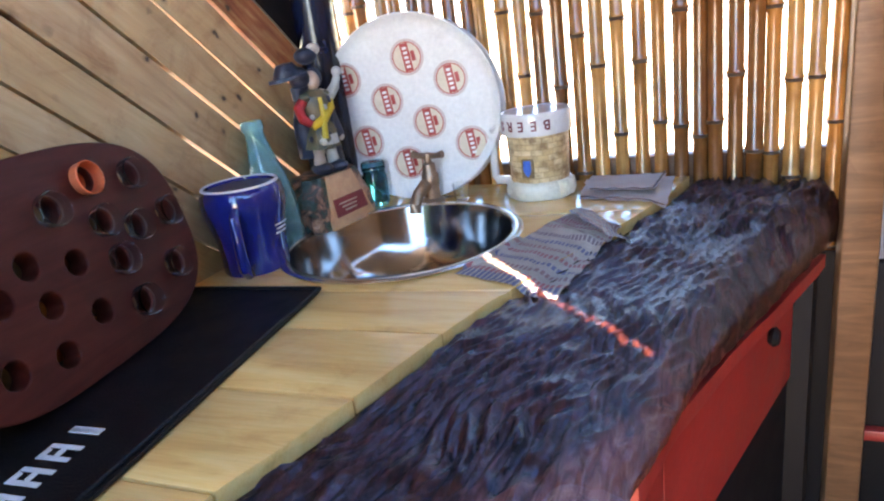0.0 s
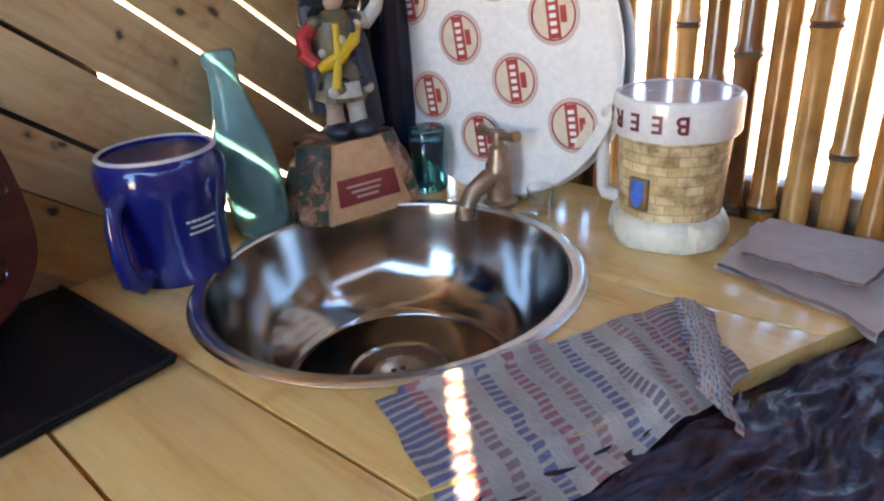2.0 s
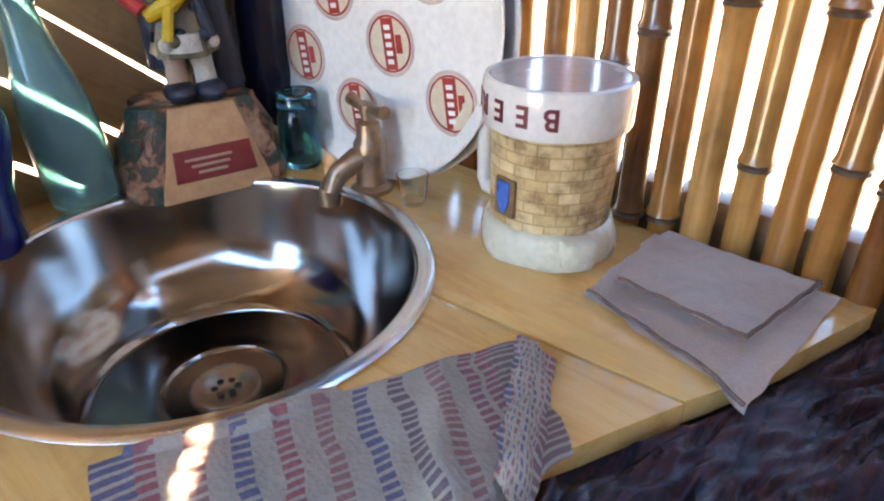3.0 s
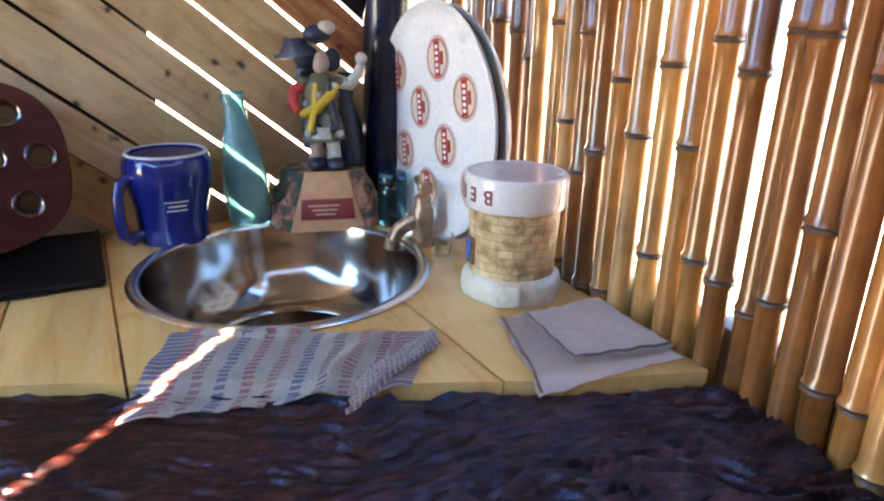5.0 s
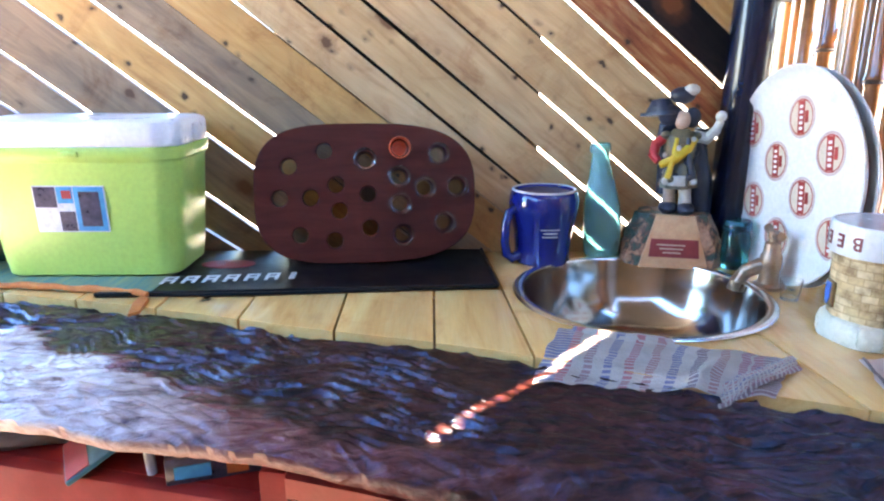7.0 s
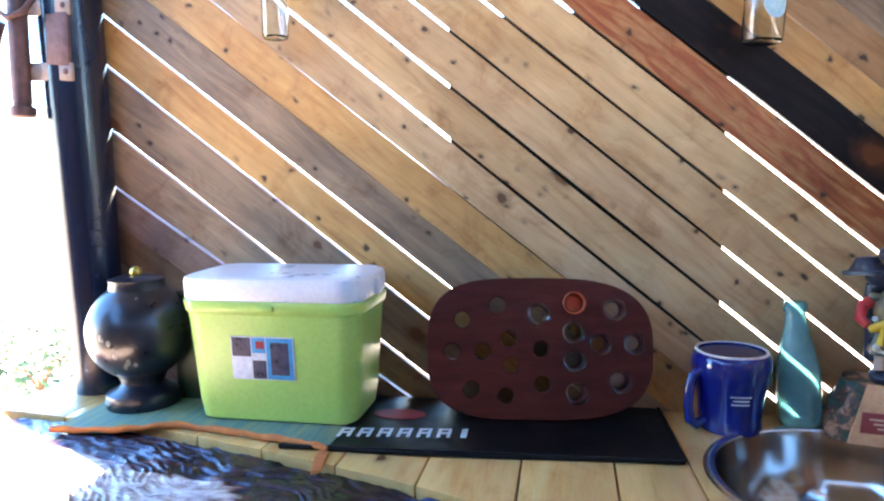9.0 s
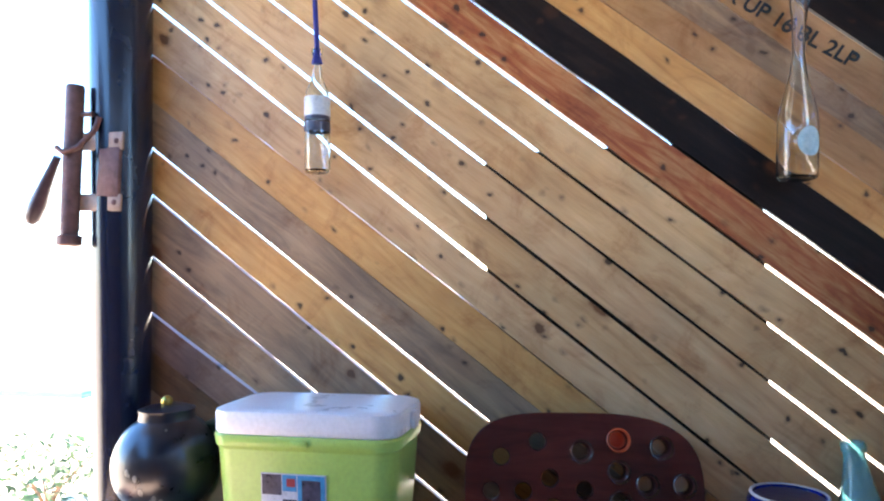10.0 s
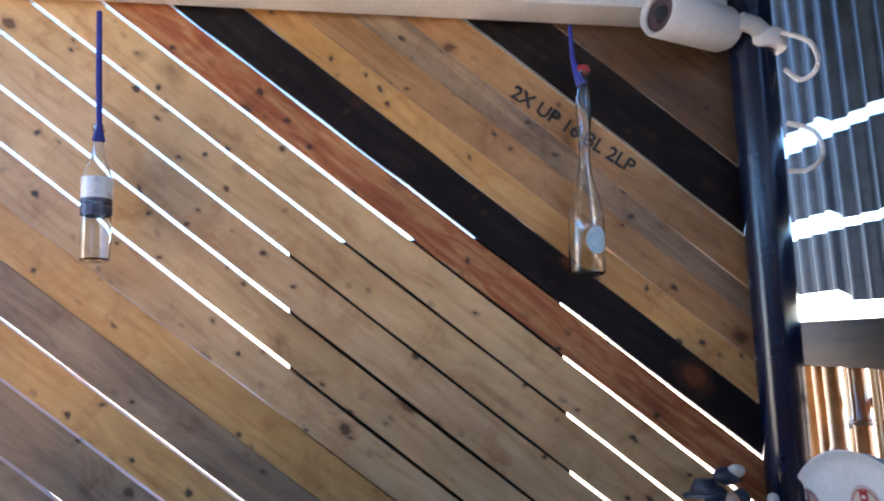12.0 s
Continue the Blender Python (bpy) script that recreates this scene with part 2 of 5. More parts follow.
GROUNDMAT = plain("sunlit_sandy_ground", (0.46, 0.42, 0.36), (0.58, 0.54, 0.47), 1.5, 0.9, relief=0.6, fine=40)
TURQ = plain("turquoise_pool_paint", (0.012, 0.16, 0.20), (0.025, 0.24, 0.28), 3, 0.4)
LEAF = plain("green_leaf", (0.012, 0.045, 0.016), (0.03, 0.08, 0.03), 20, 0.5)
ROOFMAT = plain("unseen_roof_sheet", (0.08, 0.075, 0.07), (0.13, 0.125, 0.12), 6, 0.6)
BACKWALL = wood("plain_back_boards", (0.10, 0.055, 0.025), (0.17, 0.10, 0.05), (0.22, 0.14, 0.075), knots=0)
GREYPANEL = plain("blue_grey_panel", (0.20, 0.23, 0.27), (0.30, 0.33, 0.37), 5, 0.5)
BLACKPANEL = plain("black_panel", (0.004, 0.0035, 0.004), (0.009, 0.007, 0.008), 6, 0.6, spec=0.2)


def bamboo_material(name, tint):
    m, n, l, b = shader(name)
    v = coords(n, l, (1, 1, 1))
    st = n.new("ShaderNodeMapping")
    st.inputs["Scale"].default_value = (60, 60, 3)
    l.new(v, st.inputs[0])
    f, broad = noise_node(n, l, st.outputs[0], 3, 4), noise_node(n, l, v, 9, 4)
    c = [tuple(t * k for t in tint) for k in (0.45, 1.0, 1.35)]
    col = ramp(n, l, broad, [(0.3, c[0]), (0.52, c[1]), (0.7, c[2])])
    col = blend(n, l, 0.5, col, ramp(n, l, f, [(0.3, (0.55, 0.45, 0.4)), (0.6, (1, 1, 1))]), "MULTIPLY")
    l.new(col, b.inputs["Base Color"])
    b.inputs["Roughness"].default_value, b.inputs["Coat Weight"].default_value = 0.26, 0.4
    bump(n, l, f, b, 0.25, 0.001)
    return m


BAMBOO = [bamboo_material("bamboo_" + k, c) for k, c in (("honey", (0.38, 0.145, 0.038)), ("brown", (0.22, 0.074, 0.020)), ("straw", (0.45, 0.21, 0.065)))]
NODE = plain("bamboo_node_dark", (0.05, 0.022, 0.012), (0.10, 0.05, 0.025), 60, 0.45)


def slab_material():
    """Dark varnish over hewn wood, worn through to pinkish wood along the front edge; door daylight and blue sky gloss
    are put into the colours.
    """
    m, n, l, b = shader("hewn_slab")
    v = coords(n, l, (1, 1, 1), False)
    st = n.new("ShaderNodeMapping")
    st.inputs["Rotation"].default_value = (0, 0, radians(19))
    st.inputs["Scale"].default_value = (60, 12, 30)
    l.new(v, st.inputs[0])
    g, broad, fine = noise_node(n, l, st.outputs[0], 1.6, 6, 0.65, 0.8), noise_node(n, l, v, 7, 4), noise_node(n, l, v, 260, 3)
    dark = ramp(n, l, g, [(0.3, (0.004, 0.0015, 0.0015)), (0.5, (0.036, 0.0090, 0.0080)), (0.75, (0.090, 0.026, 0.022))])
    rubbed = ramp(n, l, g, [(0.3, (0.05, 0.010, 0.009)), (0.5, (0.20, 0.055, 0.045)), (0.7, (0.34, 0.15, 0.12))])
    # pale worn wood, brightened in colour for daylight from the door
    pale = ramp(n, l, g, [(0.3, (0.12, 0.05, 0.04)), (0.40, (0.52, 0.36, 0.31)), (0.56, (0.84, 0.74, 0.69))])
    wear_light = n.new("ShaderNodeAttribute")
    wear_light.attribute_name = "worn"
    col = blend(n, l, ramp(n, l, wear_light.outputs["Fac"], [(0.05, (0, 0, 0)), (0.4, (1, 1, 1))]), dark, rubbed)
    col = blend(n, l, ramp(n, l, wear_light.outputs["Fac"], [(0.4, (0, 0, 0)), (0.85, (1, 1, 1))]), col, pale)
    col = blend(n, l, 0.5, col, ramp(n, l, broad, [(0.35, (0.5, 0.45, 0.45)), (0.65, (1, 1, 1))]), "MULTIPLY")
    l.new(ramp(n, l, wear_light.outputs["Fac"], [(0.1, (0.34,) * 3), (0.6, (0.2,) * 3)]), b.inputs["Specular IOR Level"])
    l.new(col, b.inputs["Base Color"])
    l.new(blend(n, l, wear_light.outputs["Fac"], ramp(n, l, broad, [(0.3, (0.07,) * 3), (0.7, (0.15,) * 3)]), (0.5, 0.5, 0.5)), b.inputs["Roughness"])
    # blue of the sky's reflection put into the gloss colour
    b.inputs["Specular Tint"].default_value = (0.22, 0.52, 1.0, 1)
    b.inputs["IOR"].default_value = 1.6
    b.inputs["Coat Weight"].default_value, b.inputs["Coat Roughness"].default_value = 0.18, 0.3
    chop = noise_node(n, l, v, 60, 3, 0.55, 0.6)
    bump(n, l, blend(n, l, 0.35, blend(n, l, 0.12, g, fine), chop), b, 0.9, 0.006)
    return m


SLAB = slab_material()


def brick_material():
    m, n, l, b = shader("moulded_brick_relief")
    tc = n.new("ShaderNodeTexCoord")
    br = n.new("ShaderNodeTexBrick")
    br.inputs["Scale"].default_value = 1.0
    br.inputs["Brick Width"].default_value, br.inputs["Row Height"].default_value, br.inputs["Mortar Size"].default_value = 0.022, 0.011, 0.0008
    br.inputs["Color1"].default_value, br.inputs["Color2"].default_value = (0.50, 0.32, 0.15, 1), (0.66, 0.50, 0.30, 1)
    br.inputs["Mortar"].default_value = (0.43, 0.27, 0.13, 1)
    l.new(tc.outputs["UV"], br.inputs["Vector"])
    f = noise_node(n, l, tc.outputs["Object"], 45, 5)
    col = blend(n, l, 0.75, br.outputs["Color"], ramp(n, l, f, [(0.36, (0.42, 0.28, 0.18)), (0.5, (1, 0.95, 0.9)), (0.64, (1.35, 1.35, 1.3))]), "MULTIPLY")
    l.new(col, b.inputs["Base Color"])
    b.inputs["Roughness"].default_value = 0.4
    bump(n, l, blend(n, l, 0.4, br.outputs["Fac"], f), b, 0.5, -0.002)
    return m


BRICKS = brick_material()


def knit_material():
    """Dishcloth: pale ground with rows of blue, red and black dashes, in the cloth's own u and v."""
    m, n, l, b = shader("striped_knit_dishcloth")
    tc, sp = n.new("ShaderNodeTexCoord"), n.new("ShaderNodeSeparateXYZ")
    l.new(tc.outputs["UV"], sp.inputs[0])

    def op(kind, a, c):
        x = n.new("ShaderNodeMath")
        x.operation = kind
        for sock, val in ((x.inputs[0], a), (x.inputs[1], c)):
            if isinstance(val, (int, float)):
                sock.default_value = val
            else:
                l.new(val, sock)
        return x.outputs[0]

    rows = op("MULTIPLY", sp.outputs[0], 11.0)
    band = op("FRACT", rows, 0)
    which = op("FRACT", op("MULTIPLY", op("FLOOR", rows, 0), 0.37), 0)
    dash = op("FRACT", op("ADD", op("MULTIPLY", sp.outputs[1], 19.0), op("MULTIPLY", which, 3.0)), 0)
    edge = op("LESS_THAN", op("MINIMUM", sp.outputs[0], op("SUBTRACT", 1.0, sp.outputs[0])), 0.13)
    inrow = op("LESS_THAN", band, 0.42)
    indash = op("LESS_THAN", dash, 0.62)
    mark = op("MULTIPLY", op("MAXIMUM", inrow, edge), indash)
    colour = ramp(n, l, which, [(0.0, (0.05, 0.09, 0.30)), (0.30, (0.05, 0.09, 0.30)), (0.34, (0.55, 0.06, 0.11)), (0.55, (0.52, 0.08, 0.13)), (0.6, (0.05, 0.07, 0.14)), (0.8, (0.45, 0.16, 0.17))])
    f = noise_node(n, l, tc.outputs["Object"], 300, 3)
    ground = ramp(n, l, noise_node(n, l, tc.outputs["Object"], 20, 3), [(0.3, (0.52, 0.47, 0.42)), (0.7, (0.68, 0.62, 0.56))])
    l.new(blend(n, l, op("MULTIPLY", mark, 0.72), ground, colour), b.inputs["Base Color"])
    b.inputs["Roughness"].default_value = 0.95
    knit = n.new("ShaderNodeTexVoronoi")
    knit.inputs["Scale"].default_value = 230
    l.new(tc.outputs["Object"], knit.inputs["Vector"])
    bump(n, l, blend(n, l, 0.5, knit.outputs["Distance"], f), b, 0.7, 0.002)
    return m


KNIT = knit_material()


# ---- mesh helpers ----
def smooth(bm, angle=40):
    for f in bm.faces:
        f.smooth = True
    for e in bm.edges:
        if len(e.link_faces) == 2 and e.calc_face_angle(0) > radians(angle):
            e.smooth = False


def obj(name, bm, mats, angle=40):
    bmesh.ops.recalc_face_normals(bm, faces=bm.faces)
    smooth(bm, angle)
    me = bpy.data.meshes.new(name)
    bm.to_mesh(me)
    bm.free()
    for m in mats if isinstance(mats, (list, tuple)) else [mats]:
        me.materials.append(m)
    return new(name, me)


def part(name, bm, mats, parent, label="", angle=40):
    ob = obj(name, bm, mats, angle)
    ob.parent = parent
    if label:
        ob["label"] = label
    return ob


def thing(name, label, category, at=(0, 0, 0), turn=0.0, group="", kind=""):
    e = new(name)
    e.empty_display_size = 0.05
    e.matrix_basis = at if isinstance(at, Matrix) else pose(*at, 0, 0, turn)
    return tagged(e, label, category, group, kind)


def box(bm, lo, hi, bevel=0.0, m=None, idx=0):
    """A box between two corners, its edges rounded."""
    c, s = [(a + b) / 2 for a, b in zip(lo, hi)], [abs(b - a) for a, b in zip(lo, hi)]
    t = bmesh.new()
    bmesh.ops.create_cube(t, size=1.0, matrix=Matrix.Translation(c) @ Matrix.Diagonal((*s, 1)))
    if bevel:
        bmesh.ops.bevel(t, geom=t.edges[:], offset=bevel, segments=2, affect="EDGES", profile=0.5)
    join(bm, t, m, idx)
    return bm


def join(bm, t, m=None, idx=0):
    if m is not None:
        bmesh.ops.transform(t, matrix=m, verts=t.verts)
    vs = [bm.verts.new(v.co) for v in t.verts]
    t.verts.index_update()
    for f in t.faces:
        try:
            bm.faces.new([vs[v.index] for v in f.verts]).material_index = idx if idx else f.material_index
        except ValueError:
            pass
    t.free()


def lathe(bm, prof, seg=32, m=None, idx=0, wave=None):
    """Turns a profile of (radius, height) about z. wave(angle, height) adds to the radius."""
    t = bmesh.new()
    rings = []
    for r, z in prof:
        if r < 1e-5:
            rings.append([t.verts.new((0, 0, z))])
        else:
            ring = []
            for k in range(seg):
                a = 2 * math.pi * k / seg
                q = r + (wave(a, z) if wave else 0)
                ring.append(t.verts.new((q * math.cos(a), q * math.sin(a), z)))
            rings.append(ring)
    for a, b in zip(rings, rings[1:]):
        for k in range(seg):
            j = (k + 1) % seg
            vs = [a[k % len(a)], a[j % len(a)], b[j % len(b)], b[k % len(b)]]
            vs = list(dict.fromkeys(vs))
            if len(vs) > 2:
                t.faces.new(vs)
    join(bm, t, m, idx)
    return bm


def tube(bm, pts, radii, seg=10, idx=0, caps=True):
    """A round bar through points, with a radius at each."""
    pts = [Vector(p) for p in pts]
    if isinstance(radii, (int, float)):
        radii = [radii] * len(pts)
    t = bmesh.new()
    rings, up = [], Vector((0.31, 0.2, 0.93))
    for i, p in enumerate(pts):
        d = (pts[min(i + 1, len(pts) - 1)] - pts[max(i - 1, 0)]).normalized()
        a = d.cross(up)
        a = (a if a.length > 0.05 else d.cross(Vector((1, 0, 0)))).normalized()
        b = d.cross(a)
        rings.append([t.verts.new(p + radii[i] * (math.cos(2 * math.pi * k / seg) * a + math.sin(2 * math.pi * k / seg) * b)) for k in range(seg)])
    for a, b in zip(rings, rings[1:]):
        for k in range(seg):
            t.faces.new((a[k], a[(k + 1) % seg], b[(k + 1) % seg], b[k]))
    if caps:
        t.faces.new(rings[0])
        t.faces.new(rings[-1])
    join(bm, t, None, idx)
    return bm


def prism(bm, poly, z0, z1, bevel=0.0, m=None, idx=0):
    """A flat polygon raised from z0 to z1."""
    t = bmesh.new()
    lo, hi = [t.verts.new((x, y, z0)) for x, y in poly], [t.verts.new((x, y, z1)) for x, y in poly]
    t.faces.new(lo)
    top = t.faces.new(hi)
    for k in range(len(poly)):
        j = (k + 1) % len(poly)
        t.faces.new((lo[k], lo[j], hi[j], hi[k]))
    if bevel:
        bmesh.ops.bevel(t, geom=list(top.edges), offset=bevel, segments=2, affect="EDGES", profile=0.5)
    bmesh.ops.triangulate(t, faces=[f for f in t.faces if len(f.verts) > 4])
    join(bm, t, m, idx)
    return bm


def ball(bm, c, r, seg=12, idx=0, scale=(1, 1, 1), m=None):
    t = bmesh.new()
    bmesh.ops.create_uvsphere(t, u_segments=seg, v_segments=max(6, seg * 2 // 3), radius=r)
    bmesh.ops.transform(t, matrix=Matrix.Translation(c) @ (m or Matrix.Identity(4)) @ Matrix.Diagonal((*scale, 1)), verts=t.verts)
    join(bm, t, None, idx)
    return bm


def lerp(table, v):
    return float(np.interp(v, [a for a, _ in table], [b for _, b in table]))


def letters(text, size, name):
    """The flat outline of a text as a bmesh, centred, in the xy plane."""
    cu = bpy.data.curves.new(name, "FONT")
    cu.body, cu.size, cu.extrude, cu.align_x, cu.align_y = text, size, 0.0006, "CENTER", "CENTER"
    cu.offset = size * 0.02
    tmp = bpy.data.objects.new(name, cu)
    scene.collection.objects.link(tmp)
    me = bpy.data.meshes.new_from_object(tmp.evaluated_get(bpy.context.evaluated_depsgraph_get()))
    bpy.data.objects.remove(tmp)
    bm = bmesh.new()
    bm.from_mesh(me)
    bpy.data.meshes.remove(me)
    return bm


# ---- setting ----
TOP = 0.95          # height of the pine counter
WALL = -0.62        # inner face of the plank wall
BAM = 1.46          # axis of the bamboo screen
EDGE = [(-0.45, -0.43), (-0.1, -0.40), (0.15, -0.335), (0.3, -0.295), (0.44, -0.25), (0.61, -0.19), (0.77, -0.147), (0.84, -0.122), (1.12, 0.0), (1.32, 0.075), (1.45, 0.107)]
FRONT = [(-0.45, -0.17), (-0.07, -0.075), (0.16, -0.012), (0.33, 0.03), (0.55, 0.078), (0.71, 0.11), (0.82, 0.138), (0.95, 0.172), (1.02, 0.199), (1.33, 0.325), (1.46, 0.37)]

# ground and floor
bm = bmesh.new()
box(bm, (-400, -400, -0.30), (400, 400, -0.02))
tagged(obj("ground", bm, GROUNDMAT), "bright sandy ground outside the hut", "ground", kind="structure")
bm = bmesh.new()
box(bm, (-0.75, -1.3, -0.019), (2.3, 1.62, 0.0))
tagged(obj("floor", bm, FLOORMAT), "dark packed earth floor of the hut", "floor", kind="structure")

# unseen roof cut to shape daylight, a narrow slit added for one sun streak
RZ = 2.42
s0, s1 = Vector((-0.205, 1.02, 0.945)), Vector((0.085, 0.735, 0.945))
up = SUN_DIR * ((RZ - 0.945) / SUN_DIR.z)
q0, q1 = s0 + up, s1 + up
ac = (q1 - q0).normalized().cross(Vector((0, 0, 1))) * 0.0045
inner = [q0 + ac, q1 + ac, q1 - ac, q0 - ac]
outer = [Vector((-0.85, 1.50, RZ)), Vector((-0.85, -1.3, RZ)), Vector((-0.17, -1.3, RZ)), Vector((1.26, 1.42, RZ))]
bm = bmesh.new()
for dz in (0.0, 0.01):
    a, b = [bm.verts.new(v + Vector((0, 0, dz))) for v in inner], [bm.verts.new(v + Vector((0, 0, dz))) for v in outer]
    start = min(range(4), key=lambda k: sum((outer[(i + k) % 4] - inner[i]).length for i in range(4)))
    for i in range(4):
        j = (i + 1) % 4
        bm.faces.new((a[i], a[j], b[(j + start) % 4], b[(i + start) % 4]))
# second unseen sheet, leaving a wedge of open sky for daylight
quad = [Vector((0.02, -0.62, RZ)), Vector((2.3, -0.62, RZ)), Vector((2.3, 1.50, RZ)), Vector((1.29, 1.50, RZ))]
for dz in (0.0, 0.01):
    bm.faces.new([bm.verts.new(v + Vector((0, 0, dz))) for v in quad])
# ribs added across the slit to break the streak into dots
ribs = int((q1 - q0).length / 0.0185)
for k in range(1, ribs):
    c, d = q0.lerp(q1, k / ribs), (q1 - q0).normalized() * 0.0036
    bm.faces.new([bm.verts.new(v + Vector((0, 0, 0.004))) for v in (c - d - ac, c + d - ac, c + d + ac, c - d + ac)])
tagged(obj("ceiling", bm, ROOFMAT), "unseen grey roof sheets added to shape the daylight in the hut", "ceiling", kind="structure")

# plain unseen walls added behind the camera to close the hut and limit daylight
for nm, spans in (("wall_east", (((2.2, -1.3, 0), (2.26, 1.62, 2.3)),)), ("wall_south", (((0.25, -1.3, 0), (2.2, -1.24, 2.3)),)),
                  ("wall_north", (((0.41, 1.56, 0), (2.2, 1.62, 2.3)),))):
    bm = bmesh.new()
    for lo, hi in spans:
        box(bm, lo, hi)
    tagged(obj(nm, bm, BACKWALL), "unseen plain brown board wall added to hold back daylight", "wall", kind="structure")


# plank wall: lines z = height + slope * (y - 0.4) of the gaps, from low to high, with the gap's width
GAPS = [
    (0.28, -0.70, 0.001), (0.40, -0.70, 0.001), (0.52, -0.70, 0.001), (0.64, -0.70, 0.001), (0.74, -0.70, 0.001), (0.83, -0.69, 0.001),
    (0.922, -0.675, 0.0085), (0.990, -0.753, 0.008), (1.114, -0.766, 0.008), (1.212, -0.774, 0.008), (1.312, -0.78, 0.0008), (1.412, -0.787, 0.0032),
    (1.507, -0.810, 0.0095), (1.609, -0.819, 0.0095), (1.714, -0.822, 0.008), (1.818, -0.824, 0.0085), (1.923, -0.827, 0.008), (2.023, -0.829, 0.0075),
    (2.130, -0.839, 0.0022), (2.205, -0.836, 0.0014), (2.285, -0.836, 0.0008), (2.375, -0.872, 0.0028), (2.469, -0.862, 0.0075), (2.612, -0.870, 0.004),
    (2.800, -0.86, 0.0015), (2.95, -0.86, 0.002), (3.1, -0.86, 0.002), (3.3, -0.86, 0.002),
]
TONES = [PURPLE, BROWN, PURPLE, GREY, BROWN, PURPLE, GREY, GREY, ORANGE, GREY, ORANGE, PINK, PALE, PINK, PALE, PALE, RED, DARK, ORANGE, TAN, GREY, TAN, DARK, BROWN, BROWN, BROWN, BROWN]
YLO, YHI, ZLO, ZHI = -0.305, 1.315, 0.0, 2.30


def clip_poly(poly, axis, limit, sign):
    out = []
    for p, q in zip(poly, poly[1:] + poly[:1]):
        ip, iq = sign * (p[axis] - limit) <= 0, sign * (q[axis] - limit) <= 0
        if ip:
            out.append(p)
        if ip != iq:
            k = (limit - p[axis]) / (q[axis] - p[axis])
            out.append(tuple(a + k * (b - a) for a, b in zip(p, q)))
    return out


plank_wall = tagged(new("wall_west"), "wall of diagonal pine planks with bright gaps", "plank wall", kind="structure")
for i, tone in enumerate(TONES):
    (h0, m0, g0), (h1, m1, g1) = GAPS[i], GAPS[i + 1]
    ys = np.linspace(-0.6, 1.6, 46)
    rough = 0.0011 if tone in (RED, DARK) else 0.0005
    wob = lambda y, k: rough * 2.2 * noise.noise((y * 9, k * 3.7, 1.3)) + rough * 1.6 * noise.noise((y * 33, k * 5.1, 7.7))
    low = [(float(y), h0 + m0 * (y - 0.4) + g0 * 0.45 + wob(y, i)) for y in ys]
    high = [(float(y), h1 + m1 * (y - 0.4) - g1 * 0.45 + wob(y, i + 50)) for y in ys[::-1]]
    poly = low + high
    for axis, limit, sign in ((0, YLO, -1), (0, YHI, 1), (1, ZLO, -1), (1, ZHI, 1)):
        poly = clip_poly(poly, axis, limit, sign) if poly else poly
    if len(poly) < 3:
        continue
    th = math.atan(-(m0 + m1) / 2)
    cy, cz = sum(p[0] for p in poly) / len(poly), sum(p[1] for p in poly) / len(poly)
    loc = [((y - cy) * math.cos(th) - (z - cz) * math.sin(th), (y - cy) * math.sin(th) + (z - cz) * math.cos(th)) for y, z in poly]
    bm = bmesh.new()
    prism(bm, loc, -0.015, 0.0)
    pl = part("plank", bm, tone, plank_wall)
    pl.matrix_basis = Matrix(((0, 0, 1, WALL + 0.0012 * math.sin(i * 2.4)), (math.cos(th), math.sin(th), 0, cy), (-math.sin(th), math.cos(th), 0, cz), (0, 0, 0, 1)))

# stencilled writing on one plank
bm = letters("2X UP 16 BL 2LP", 0.039, "stencil")
th = math.atan(0.71)
ob = part("stencil_writing", bm, DRAINDARK, plank_wall, "black stencilled writing 2X UP 16 BL 2LP")
ob.matrix_basis = Matrix(((0, 0, 1, WALL + 0.002), (math.cos(th), math.sin(th), 0, 0.992), (-math.sin(th), math.cos(th), 0, 1.901), (0, 0, 0, 1)))

# dark board leaning outside behind the gaps
bm = bmesh.new()
box(bm, (-0.685, 0.442, -0.02), (-0.648, 0.955, 1.70), 0.004)
tagged(obj("outer_board", bm, PLYWOOD), "dark board standing outside against the plank wall", "board")

# corner pole and door post
bm = bmesh.new()
tube(bm, [(-0.585, 1.318, 0.0), (-0.585, 1.325, 1.0), (-0.588, 1.336, 1.5), (-0.592, 1.352, 2.41)], [0.043, 0.040, 0.040, 0.042], 20)
tagged(obj("corner_pole", bm, BLACKPOLE), "glossy blue-black painted round corner pole", "pole")
bm = bmesh.new()
tube(bm, [(-0.58, -0.325, 0.0), (-0.58, -0.325, 1.0), (-0.58, -0.332, 1.5), (-0.58, -0.343, 2.41)], [0.052, 0.053, 0.06, 0.066], 22)
tagged(obj("door_post", bm, BLACKPOLE), "thick blue-black painted round door post", "post")

# white beam over the plank wall
bm = bmesh.new()
box(bm, (-0.615, -0.85, 0.0), (-0.535, 0.93, 0.026), 0.004)
beam = obj("white_beam", bm, WHITEPAINT)
beam.matrix_basis = pose(0, 0.35, 2.158, -3.9, 0, 0)
tagged(beam, "worn white painted beam along the top of the wall", "beam", kind="structure")

# edge of the corrugated roof sheet that lies on the white beam
bm = bmesh.new()
rows = []
for k in range(241):
    y = -0.85 + 1.78 * k / 240
    z = 0.037 + 0.0095 * math.sin(2 * math.pi * y / 0.072)
    rows.append([bm.verts.new((x, y, z + d)) for x, d in ((-0.70, 0.0), (-0.50, 0.02), (-0.50, 0.0215), (-0.70, 0.0015))])
